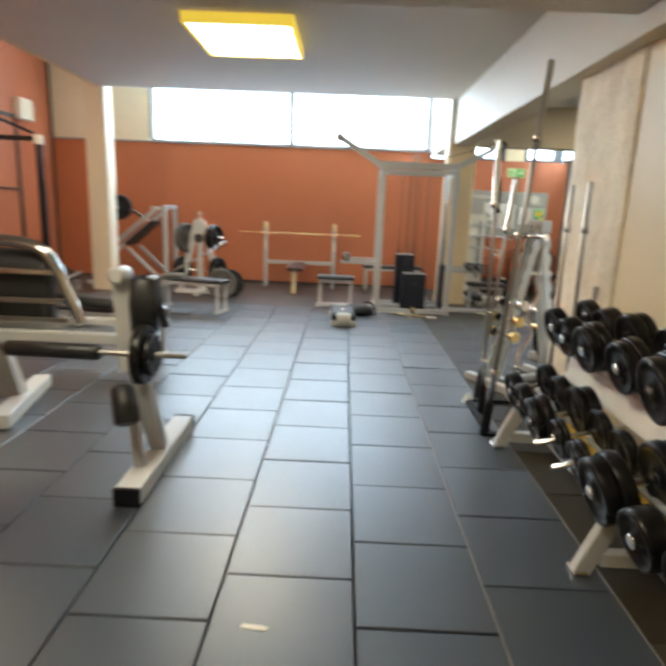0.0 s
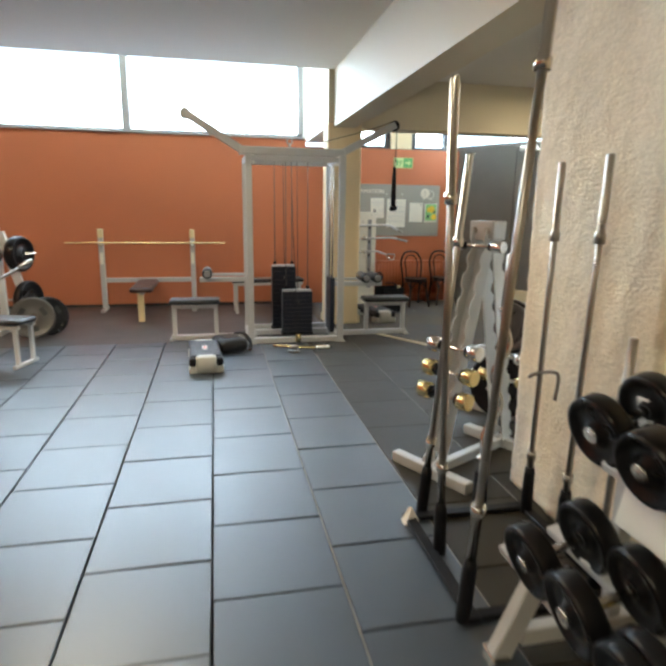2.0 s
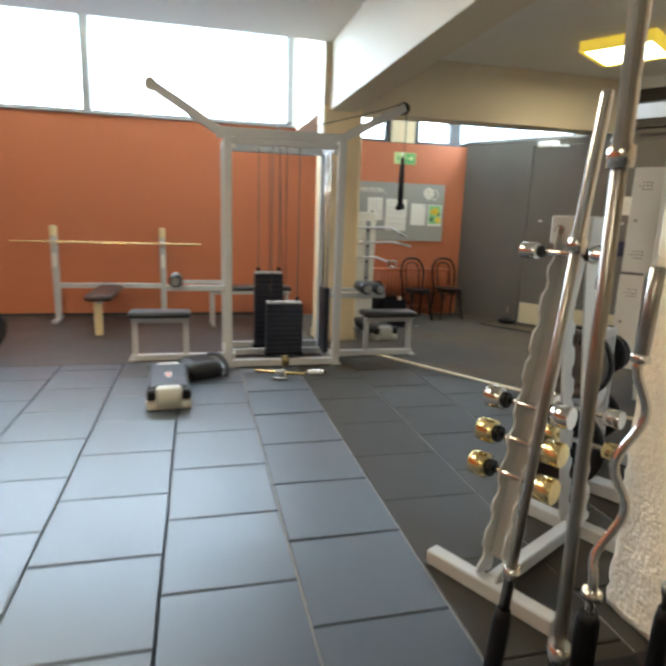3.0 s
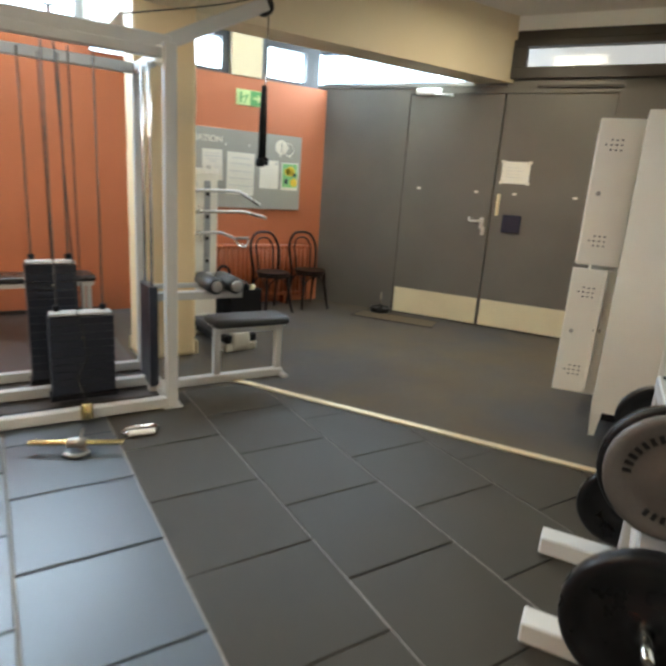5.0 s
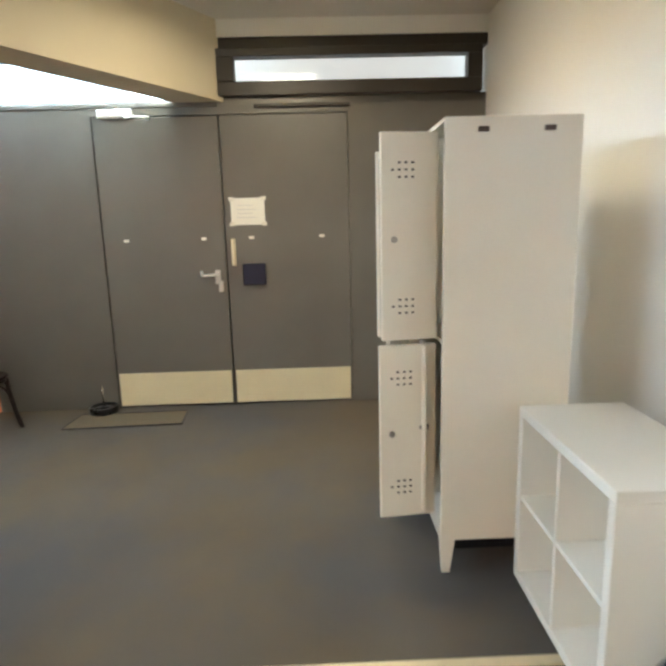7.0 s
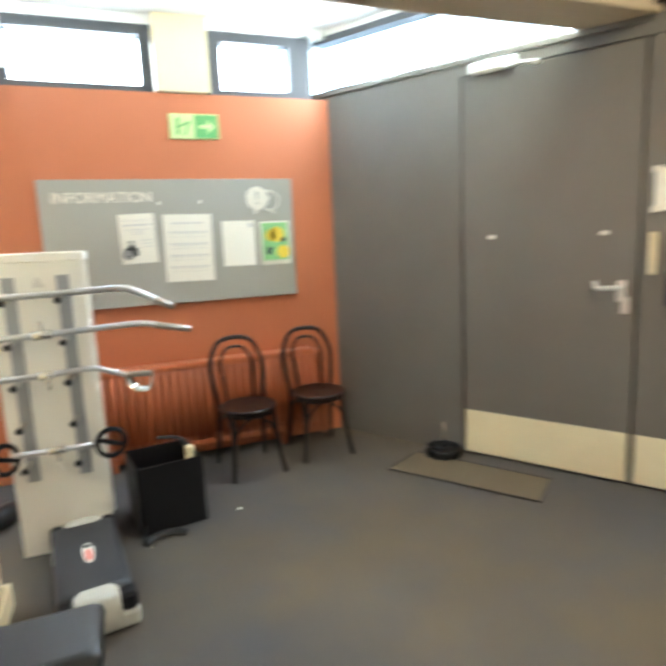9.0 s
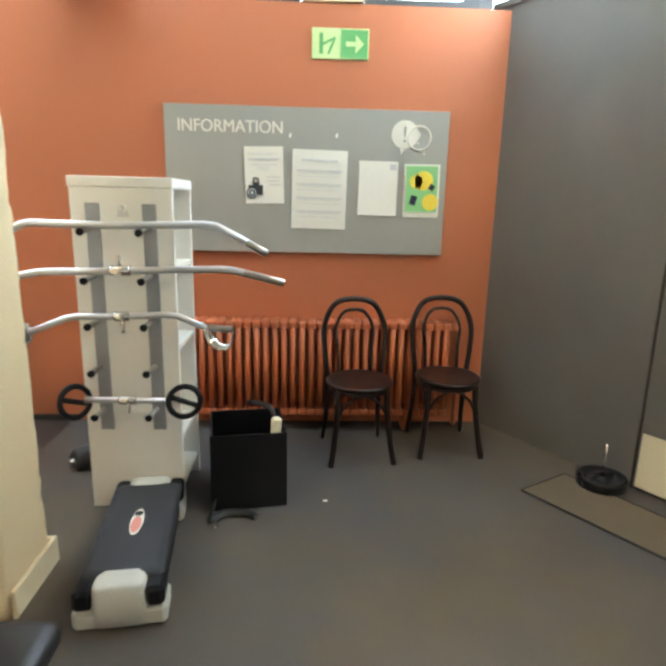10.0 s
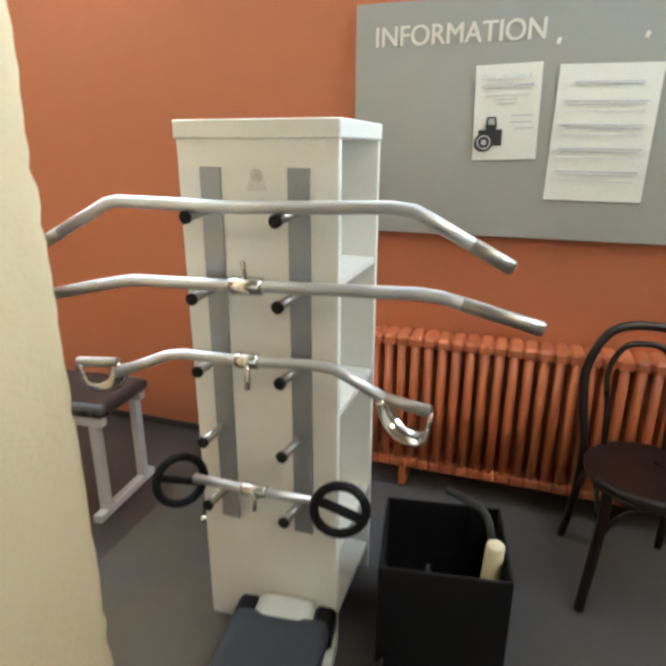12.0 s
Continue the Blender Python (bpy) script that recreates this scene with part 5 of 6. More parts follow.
g = pad(Mesh(), (0, 0, 0.07), (0.30, 0.36, 0.14), None, 0.05)
part("bag_body", g, LEATHER, bag)
part("bag_strap", Mesh().tube(smooth_path([(0.1, 0.1, 0.14), (0.16, 0.0, 0.15), (0.19, -0.1, 0.08), (0.14, -0.2, 0.02)]), 0.02, 8, False, 0.4), LEATHER, bag)

# ---- dumbbell rack by the right wall ----
dr = thing("dumbbell_rack", "two-tier silver dumbbell rack along the cream wall", "dumbbell rack", m=pose(1.02, 2.7, 0))
for y in (-0.61, 0.60):
    part("front_leg", Mesh().bar((0.0, y, 0.0), (0.14, y, 0.33), 0.07, 0.05, 0.005, (0, 1, 0)), STEEL, dr)
    part("rear_leg", Mesh().bar((0.62, y, 0.0), (0.44, y, 0.86), 0.06, 0.05, 0.005, (0, 1, 0)), STEEL, dr)
    part("floor_bar", Mesh().box((0.32, y, 0.07), (0.50, 0.05, 0.06), None, 0.005), STEEL, dr)
    part("side_post", Mesh().bar((0.40, y, 0.10), (0.40, y, 0.68), 0.05, 0.045, 0.005, (0, 1, 0)), STEEL, dr)
    part("foot_pad", Mesh().box((-0.005, y, 0.01), (0.06, 0.08, 0.02), None, 0.005), CHROME, dr)
T1 = Matrix.Rotation(radians(-16), 4, "Y")
part("lower_tray", Mesh().box((0.085, -0.30, 0.29), (0.05, 2.1, 0.03), T1, 0.004).box((0.26, -0.30, 0.34), (0.05, 2.1, 0.03), T1, 0.004), STEEL, dr)
part("tray_liner", Mesh().box((0.172, -0.55, 0.312), (0.11, 1.5, 0.01), T1, 0.002), YELTRAY, dr, "yellow painted tray liner")
part("upper_tray", Mesh().box((0.28, -0.45, 0.675), (0.05, 2.0, 0.03), T1, 0.004).box((0.44, -0.45, 0.722), (0.05, 2.0, 0.03), T1, 0.004), STEEL, dr)
part("front_panel", Mesh().box((0.35, -0.45, 0.57), (0.012, 2.0, 0.20), Matrix.Rotation(radians(12), 4, "Y"), 0.003), WHITEP, dr, "white enamelled front panel")


def dumbbell(r, w, grip, plates, ends=0.05):
    """A black dumbbell with its axis along x."""
    d = thing("dumbbell", "black iron dumbbell with chrome handle on the rack", "dumbbell", "dumbbells on the rack")
    part("handle", Mesh().rod((-grip / 2 - w - ends, 0, 0), (grip / 2 + w + ends, 0, 0), 0.0145), CHROME, d)
    for sx in (-1, 1):
        for k in range(plates):
            g = Mesh()
            rr = r * (1 - 0.07 * k)
            ww = w / plates
            disc(g, (sx * (grip / 2 + ww * (k + 0.5)), 0, 0), (1, 0, 0), rr, ww * 0.97)
            part("weight_plate", g, IRON, d)
        part("collar", Mesh().rod((sx * (grip / 2 + w), 0, 0), (sx * (grip / 2 + w + 0.012), 0, 0), 0.026), CHROME, d)
    return d


kinds = [dumbbell(0.105, 0.09, 0.12, 1, 0.014), dumbbell(0.125, 0.10, 0.12, 2, 0.014), dumbbell(0.14, 0.12, 0.12, 2, 0.014), dumbbell(0.112, 0.065, 0.13, 1, 0.014), dumbbell(0.10, 0.05, 0.14, 2, 0.10)]
tl = Matrix.Rotation(radians(-16), 4, "Y")
low = [(3.24, 3), (3.005, 3), (2.755, 1), (2.54, 4), (2.30, 4), (2.03, 2), (1.74, 0), (1.46, 1)]
up = [(3.28, 3), (3.05, 0), (2.74, 1), (2.42, 1), (2.08, 2), (1.76, 1)]
used = set()
for rows, x, z in ((low, 1.155, 0.325), (up, 1.36, 0.71)):
    for y, k in rows:
        r = (0.105, 0.125, 0.14, 0.112, 0.10)[k]
        m = Matrix.Translation((x + random.uniform(-0.015, 0.015), y, z + r * 0.62 + 0.02)) @ Matrix.Rotation(radians(random.uniform(-5, 5)), 4, "Z") @ tl
        if k in used:
            copy_thing(kinds[k], m)
        else:
            kinds[k].matrix_world = m
            used.add(k)

# ---- upright bar stand and bars ----
bs = thing("bar_stand", "low black floor stand with rubber sockets for bars", "bar holder", m=pose(1.29, 3.8, 0))
part("frame", Mesh().box((-0.28, 0, 0.012), (0.05, 0.72, 0.022), None, 0.004).box((0.30, 0, 0.012), (0.05, 0.72, 0.022), None, 0.004).box((0.0, -0.33, 0.012), (0.56, 0.05, 0.02), None, 0.004).box((0.0, 0.33, 0.012), (0.56, 0.05, 0.02), None, 0.004), BLACK, bs)


def long_bar(name, label, a, b, r, sleeve, m=CHROME):
    a, b = Vector(a), Vector(b)
    d = (b - a).normalized()
    l = (b - a).length
    t = thing(name, label, "barbell", "bars in the floor stand", Matrix.Translation(a))
    z = Vector((0, 0, 0))
    part("socket", Mesh().turned(z, d * 0.24, [(0, 0.025), (0.01, 0.027), (0.2, 0.026), (0.24, 0.02)], 16), BLACK, t, "black rubber socket")
    part("lower_sleeve", Mesh().turned(d * 0.2, d * (sleeve + 0.02), [(0, r * 1.25), (sleeve - 0.22, r * 1.25), (sleeve - 0.215, r * 1.75), (sleeve - 0.18, r * 1.75)], 16), m, t)
    part("shaft", Mesh().rod(d * sleeve, d * (l - sleeve), r), DULL, t, "dark knurled shaft")
    part("upper_sleeve", Mesh().turned(d * (l - sleeve - 0.02), d * l, [(0, r * 1.75), (0.035, r * 1.75), (0.04, r * 1.25), (sleeve + 0.012, r * 1.25), (sleeve + 0.02, r * 1.1)], 16), m, t)
    return t


long_bar("olympic_bar", "long chrome olympic bar leaning upright", (0.975, 3.47, 0.0), (1.145, 3.50, 2.25), 0.0145, 0.42)
long_bar("straight_bar", "chrome straight bar standing in floor stand", (1.05, 3.86, 0.0), (0.965, 3.78, 1.85), 0.0135, 0.40)
long_bar("straight_bar", "shorter chrome bar leaning beside rack", (1.09, 4.18, 0.0), (1.20, 4.13, 1.64), 0.013, 0.36)
long_bar("thin_bar", "thin steel bar leaning at the concrete column", (1.585, 4.09, 0.0), (1.56, 4.03, 1.61), 0.012, 0.30, DULL)
long_bar("thin_bar", "thin dark steel bar leaning at the concrete column", (1.625, 3.87, 0.0), (1.545, 3.72, 1.615), 0.012, 0.30, DULL)
long_bar("short_bar", "short chrome dumbbell bar standing in floor stand", (1.56, 3.55, 0.0), (1.60, 3.56, 0.98), 0.0125, 0.22, DULL)
ez = thing("curl_bar", "chrome zigzag curl bar standing in floor stand", "barbell", "bars in the floor stand", pose(1.36, 4.13, 0))
part("socket", Mesh().turned((0, 0, 0), (0, 0, 0.22), [(0, 0.033), (0.2, 0.033), (0.22, 0.026)], 16), BLACK, ez)
part("shaft", Mesh().tube(smooth_path([(0, 0, 0.15), (0.0, 0.0, 0.32), (0.01, 0.02, 0.40), (0.07, -0.0, 0.54), (0.03, 0.02, 0.68), (0.09, 0.0, 0.82), (0.06, 0.02, 0.94), (0.065, 0.02, 1.0), (0.075, 0.02, 1.22)], 5), 0.0135, 10), CHROME, ez)
part("collar", Mesh().rod((0.0, 0, 0.27), (0.0, 0, 0.295), 0.03), CHROME, ez)
part("collar", Mesh().rod((0.063, 0.02, 0.97), (0.064, 0.02, 0.995), 0.027), CHROME, ez)
part("upper_sleeve", Mesh().rod((0.064, 0.02, 0.99), (0.076, 0.02, 1.23), 0.02), DULL, ez)
part("hook", Mesh().tube(smooth_path([(0.14, -0.1, 0.70), (0.16, -0.12, 0.72), (0.25, -0.14, 0.72), (0.25, -0.14, 0.60)]), 0.008, 8), DULL, ez)
wp = thing("white_cone", "small white plastic wedge on the tile floor", "wedge", m=pose(1.005, 4.12, 0, 0, 0, 20))
part("wedge", Mesh().add([(-0.045, -0.03, 0), (0.038, -0.034, 0), (0.038, 0.022, 0), (-0.03, 0.022, 0), (0.012, -0.006, 0.068), (0.006, 0.008, 0.068)], [(3, 2, 1, 0), (0, 1, 4), (1, 2, 5, 4), (2, 3, 5), (3, 0, 4, 5)]), PAPER, wp)

# ---- A-frame chrome dumbbell stand ----
af = thing("dumbbell_tree", "grey A-frame stand with notched plates for chrome dumbbells", "dumbbell rack", m=pose(1.27, 4.53, 0, 0, 0, -62))
# local x runs along the dumbbells, local y from the front foot to the rear foot
part("foot_bar", Mesh().box((0, 0, 0.03), (0.52, 0.06, 0.06), None, 0.005), STEEL, af)
part("foot_bar", Mesh().box((0, 0.66, 0.03), (0.52, 0.06, 0.06), None, 0.005), STEEL, af)
part("floor_spine", Mesh().box((0, 0.33, 0.03), (0.055, 0.598, 0.055), None, 0.005), STEEL, af)
TOPZ = 1.33


def notched(y0, y1, sgn, x):
    """A slanting sheet-steel strip with scalloped notches along its outer edge."""
    n, pts = 48, []
    a, b = Vector((0, y0, 0.06)), Vector((0, y1, TOPZ))
    d = (b - a).normalized()
    o = Vector((0, -sgn * d.z, sgn * d.y))
    out, inn = [], []
    for i in range(n + 1):
        s = (b - a).length * i / n
        ph = (s / 0.125) % 1.0
        dep = 0.022 * (1 if 0.35 < ph < 0.75 else 0)
        out.append(a + d * s + o * (0.05 - dep))
        inn.append(a + d * s - o * 0.045)
    vs, fs = [], []
    for dx in (-0.004, 0.004):
        for p in out + inn:
            vs.append(p + Vector((x + dx, 0, 0)))
    m = n + 1
    for i in range(n):
        fs.append((i, i + 1, m + i + 1, m + i))
        fs.append((2 * m + i, 3 * m + i, 3 * m + i + 1, 2 * m + i + 1))
        fs.append((i, 2 * m + i, 2 * m + i + 1, i + 1))
        fs.append((m + i, m + i + 1, 3 * m + i + 1, 3 * m + i))
    return Mesh().add(vs, fs)


for x in (-0.04, 0.04):
    part("front_strip", notched(0.03, 0.35, 1, x), STEEL, af, "scalloped steel strip")
    part("rear_strip", notched(0.66, 0.39, -1, x), IVORY, af, "scalloped pale steel strip")
part("front_web", Mesh().bar((0, 0.06, 0.12), (0, 0.345, TOPZ - 0.1), 0.07, 0.006, 0.002, (0, 1, 0)), STEEL, af)
part("head", Mesh().box((0, 0.37, TOPZ - 0.02), (0.15, 0.12, 0.10), None, 0.006), STEEL, af)
part("head_bolt", Mesh().rod((-0.04, 0.302, TOPZ - 0.02), (-0.04, 0.312, TOPZ - 0.02), 0.018).rod((0.04, 0.302, TOPZ - 0.02), (0.04, 0.312, TOPZ - 0.02), 0.018), DULL, af)
for i, (z, m1, rr) in enumerate(((0.42, BRASS, 0.046), (0.545, BRASS, 0.044), (0.67, CHROME, 0.041), (1.21, CHROME, 0.031))):
    f = (z - 0.06) / (TOPZ - 0.06)
    cd_ = thing("chrome_dumbbell", "small chrome dumbbell held on the notched stand", "dumbbell", "chrome dumbbells on the stand", pose(1.27, 4.53, 0, 0, 0, -62) @ pose(0.0, 0.03 + 0.32 * f - 0.035, z + 0.02))
    part("handle", Mesh().rod((-0.10, 0, 0), (0.10, 0, 0), 0.011), CHROME, cd_)
    for sx in (-1, 1):
        part("head", Mesh().turned((sx * 0.095, 0, 0), (sx * 0.163, 0, 0), [(0, rr * 0.7), (0.006, rr), (0.064, rr), (0.068, rr * 0.93)], 22), m1, cd_)
        part("inner_ring", Mesh().rod((sx * 0.075, 0, 0), (sx * 0.096, 0, 0), rr * 0.75), IRON, cd_)
for z in (0.40, 0.55):
    f = (z - 0.06) / (TOPZ - 0.06)
    cd_ = thing("chrome_dumbbell", "small chrome dumbbell on the stand's rear side", "dumbbell", "chrome dumbbells on the stand", pose(1.27, 4.53, 0, 0, 0, -62) @ pose(0, 0.66 - 0.27 * f + 0.045, z + 0.03))
    part("handle", Mesh().rod((-0.10, 0, 0), (0.10, 0, 0), 0.011), CHROME, cd_)
    for sx in (-1, 1):
        part("head", Mesh().turned((sx * 0.095, 0, 0), (sx * 0.163, 0, 0), [(0, 0.03), (0.006, 0.037), (0.064, 0.037), (0.068, 0.034)], 22), BRASS if z < 0.5 else CHROME, cd_)

# ---- near machine on the left ----
lm = thing("leg_machine", "pale grey plate-loaded leg machine with black pads", "leg machine", m=pose(-0.95, 2.9, 0))
part("base_bar", Mesh().box((0.02, -0.02, 0.05), (0.12, 0.92, 0.09), None, 0.005), IVORY, lm)
part("end_cap", Mesh().box((0.02, -0.488, 0.05), (0.124, 0.02, 0.094), None, 0.004), BLACK, lm)
part("end_cap", Mesh().box((0.02, 0.448, 0.05), (0.124, 0.02, 0.094), None, 0.004), BLACK, lm)
part("upright", Mesh().bar((0.02, -0.02, 0.09), (-0.06, -0.12, 0.62), 0.085, 0.075, 0.006), STEEL, lm)
part("brace", Mesh().bar((0.0, -0.26, 0.09), (-0.06, -0.18, 0.42), 0.05, 0.045, 0.005), STEEL, lm)
part("mast", Mesh().bar((-0.08, -0.14, 0.55), (-0.09, -0.16, 1.04), 0.085, 0.06, 0.006).turned((-0.09, -0.24, 1.04), (-0.09, -0.1, 1.04), [(0, 0.03), (0.01, 0.04), (0.13, 0.04), (0.14, 0.03)], 18), STEEL, lm)
part("cross_tube", Mesh().box((-0.62, 0.02, 0.675), (1.10, 0.06, 0.055), None, 0.006), STEEL, lm)
part("pivot_pad", pad(Mesh(), (0.025, -0.16, 0.90), (0.13, 0.17, 0.28), None, 0.03), LEATHER, lm, "black padded block")
part("lever", Mesh().bar((0.05, -0.12, 0.98), (0.13, -0.2, 0.80), 0.03, 0.02, 0.003).bar((0.05, -0.16, 0.98), (-0.03, -0.18, 0.5), 0.035, 0.03, 0.003), BLACK, lm)
part("axle", Mesh().rod((-0.66, -0.30, 0.69), (0.26, -0.32, 0.69), 0.0125), DULL, lm)
part("roller", Mesh().turned((-0.60, -0.30, 0.69), (-0.15, -0.31, 0.69), [(0, 0.03), (0.01, 0.038), (0.44, 0.038), (0.45, 0.03)], 16), LEATHER, lm, "long black roller pad")
g = Mesh()
disc(g, (0.06, -0.318, 0.69), (1, 0, 0), 0.14, 0.045)
part("weight_plate", g, IRON, lm)
g = Mesh()
disc(g, (0.10, -0.319, 0.69), (1, 0, 0), 0.10, 0.03)
part("weight_plate", g, IRON, lm)
part("ankle_roller", Mesh().turned((0.0, -0.39, 0.37), (-0.055, -0.30, 0.53), [(0, 0.045), (0.01, 0.06), (0.17, 0.06), (0.185, 0.045)], 18), LEATHER, lm)
part("hand_grip", Mesh().tube(smooth_path([(-0.02, -0.1, 1.0), (0.1, -0.1, 1.03), (0.2, -0.12, 1.04)]), 0.016), DULL, lm)
part("seat_frame", Mesh().bar((-1.1, 0.05, 0.70), (-0.35, 0.2, 0.72), 0.07, 0.05).bar((-0.95, 0.25, 0.70), (-0.2, 0.05, 0.76), 0.05, 0.04), STEEL, lm)
part("seat_pad", pad(Mesh(), (-0.55, 0.42, 0.80), (0.62, 0.12, 0.06), Matrix.Rotation(radians(4), 4, "Y"), 0.02), LEATHER, lm)
part("back_frame", Mesh().tube(smooth_path([(-0.40, 0.05, 0.74), (-0.45, 0.04, 0.89), (-0.52, 0.03, 1.06), (-0.61, 0.03, 1.14), (-0.84, 0.03, 1.17), (-1.5, 0.03, 1.17)]), 0.03, 10), CHROME, lm, "bent steel tube frame")
for z in (0.76, 0.86, 1.01):
    part("back_slat", Mesh().bar((-0.47 - (z - 0.8) * 0.2, 0.03, z), (-1.5, 0.03, z), 0.035, 0.03, 0.004), CHROME, lm)
part("backrest", pad(Mesh(), (-0.98, 0.12, 0.93), (0.82, 0.12, 0.38), None, 0.03), LEATHER, lm)
part("side_base", Mesh().box((-1.15, 0.72, 0.05), (0.12, 0.85, 0.09), Matrix.Rotation(radians(12), 4, "Z"), 0.005), IVORY, lm)
part("side_upright", Mesh().add([(-1.43, 0.62, 0.08), (-1.13, 0.68, 0.08), (-1.13, 0.76, 0.08), (-1.43, 0.74, 0.08), (-1.38, 0.62, 0.62), (-1.25, 0.64, 0.62), (-1.25, 0.7, 0.62), (-1.38, 0.7, 0.62)], [(0, 3, 2, 1), (4, 5, 6, 7), (0, 1, 5, 4), (1, 2, 6, 5), (2, 3, 7, 6), (3, 0, 4, 7)]), IVORY, lm)


# ---- benches ----
def flat_bench(m, label, l, w=0.28, hgt=0.43):
    b = thing("flat_bench", label, "weight bench", "flat benches", m)
    part("pad", pad(Mesh(), (0, 0, hgt - 0.02), (l, w, 0.05), None, 0.018), BENCHTOP, b)
    part("frame_rail", Mesh().box((0, -w / 2 + 0.03, hgt - 0.065), (l - 0.04, 0.035, 0.035), None, 0.004).box((0, w / 2 - 0.03, hgt - 0.065), (l - 0.04, 0.035, 0.035), None, 0.004), STEEL, b)
    for sx in (-1, 1):
        for sy in (-1, 1):
            part("leg", Mesh().box((sx * (l / 2 - 0.06), sy * (w / 2 - 0.03), (hgt - 0.08) / 2), (0.035, 0.035, hgt - 0.085), None, 0.004), STEEL, b)
        part("foot_rail", Mesh().box((sx * (l / 2 - 0.06), 0, 0.018), (0.036, w + 0.06, 0.034), None, 0.004), STEEL, b)
    return b


BENCHTOP = mat("grey_black_vinyl", (0.030, 0.026, 0.026), 0.3, 0.0, var=0.15, scale=6, bump=0.06, bscale=220)
flat_bench(pose(-1.95, 7.33, 0, 0, 0, -16), "low grey flat bench with thin steel legs", 0.98)
flat_bench(pose(-2.02, 4.98, 0, 0, 0, -6), "low flat bench with dark pad and steel legs", 0.95, 0.27, 0.46)
flat_bench(pose(0.86, 9.70, 0, 0, 0, 4), "flat bench with dark pad by the orange wall", 1.0, 0.30, 0.46)

# ---- bench press station at the orange wall ----
bp = thing("bench_press", "grey bench press rack with dark bench", "bench press", m=pose(-0.75, 10.0, 0))
for x in (-0.60, 0.60):
    part("upright", Mesh().box((x, 0, 0.555), (0.065, 0.06, 1.11), None, 0.005), STEEL, bp)
    part("hook_cap", Mesh().box((x, -0.003, 1.055), (0.07, 0.07, 0.12), None, 0.01), WOODY, bp, "pale capped upright end")
    part("bar_hook", Mesh().box((x, -0.06, 0.90), (0.05, 0.06, 0.03), None, 0.005).box((x, -0.085, 0.93), (0.05, 0.015, 0.05), None, 0.004), CHROME, bp)
    part("foot", Mesh().box((x, -0.05, 0.02), (0.06, 0.35, 0.04), None, 0.005), STEEL, bp)
    part("sticker", Mesh().box((x, -0.032, 0.72), (0.045, 0.003, 0.16)), PAPER, bp)
part("cross_bar", Mesh().box((0, 0, 0.42), (1.13, 0.05, 0.06), None, 0.005), STEEL, bp)
part("bench_pad", pad(Mesh(), (0.0, -0.52, 0.41), (0.27, 0.95, 0.06), None, 0.02), BROWNPAD, bp)
part("bench_rail", Mesh().box((0, -0.45, 0.36), (0.05, 0.9, 0.04), None, 0.004), STEEL, bp)
part("front_leg", Mesh().box((-0.02, -0.86, 0.19), (0.075, 0.05, 0.38), None, 0.005), WOODY, bp, "yellowish front leg")
br = thing("rack_bar", "thin straight bar resting on the bench press hooks", "barbell", m=pose(-0.75, 9.94, 0.93))
part("bar", Mesh().rod((-1.05, 0, 0), (1.05, 0, 0), 0.0125), BRASS, br)

# ---- plate tree and leaning plates near the left windows ----
t2 = thing("plate_tree", "pale grey A-shaped weight tree with plates by the window wall", "weight rack", m=pose(-2.2, 8.75, 0))
part("leg", Mesh().bar((-0.33, 0, 0.0), (-0.04, 0, 1.12), 0.09, 0.05, 0.005, (0, 1, 0)), IVORY, t2)
part("leg", Mesh().bar((0.33, 0, 0.0), (0.04, 0, 1.12), 0.09, 0.05, 0.005, (0, 1, 0)), IVORY, t2)
part("mast", Mesh().box((0, 0, 0.6), (0.075, 0.06, 1.12), None, 0.006), IVORY, t2)
part("spindle", Mesh().rod((0, 0, 1.16), (0, 0, 1.26), 0.02), DULL, t2)
part("base", Mesh().box((0, 0, 0.03), (0.8, 0.09, 0.06), None, 0.006).box((0, 0, 0.03), (0.09, 0.6, 0.062), None, 0.006), IVORY, t2)
for sx, z, r, w, m in ((-0.21, 0.86, 0.225, 0.08, IRONG), (0.23, 0.88, 0.195, 0.10, IRON), (-0.27, 0.36, 0.215, 0.06, IRON), (0.28, 0.36, 0.22, 0.08, IRON)):
    g = Mesh()
    disc(g, (sx, -0.04, z), (1, -0.35, 0), r, w)
    part("weight_plate", g, m, t2)
    part("peg", Mesh().rod((sx * 0.2, 0, z), (sx * 1.7, 0, z), 0.014), CHROME, t2)
g = Mesh()
disc(g, (0, -0.08, 0.86), (0, 1, 0), 0.07, 0.04)
part("weight_plate", g, IRONG, t2)
for k, (x, y, r, m, ang, lab) in enumerate(((-1.80, 8.38, 0.225, IRONG, 20, "grey iron weight plate with openings leaning on the tree"), (-1.68, 8.52, 0.215, IRON, 35, "black weight plate leaning on the weight tree"))):
    lp_ = thing("loose_plate", lab, "weight plate", m=pose(x, y, r * 0.97) @ pose(0, 0, 0, -14, 0, ang))
    g = Mesh()
    disc(g, (0, 0, 0), (0, 1, 0), r, 0.04, 0.025)
    part("plate", g, m, lp_)
    for j in range(3):
        hl = Mesh()
        a = 2 * math.pi * j / 3 + 0.5
        hl.box((r * 0.55 * math.cos(a), -0.0135, r * 0.55 * math.sin(a)), (r * 0.42, 0.006, r * 0.22), Matrix.Rotation(-a + math.pi / 2, 4, "Y"), 0.002)
        part("grip_opening", hl, INK, lp_)
ln = thing("leaning_pole", "dull steel lever resting over the flat bench", "pole", m=pose(-2.3, 7.45, 0.44))
part("pole", Mesh().tube([(0, 0, 0.012), (0.35, 0.25, 0.22), (0.62, 0.45, 0.40)], 0.015), DULL, ln)
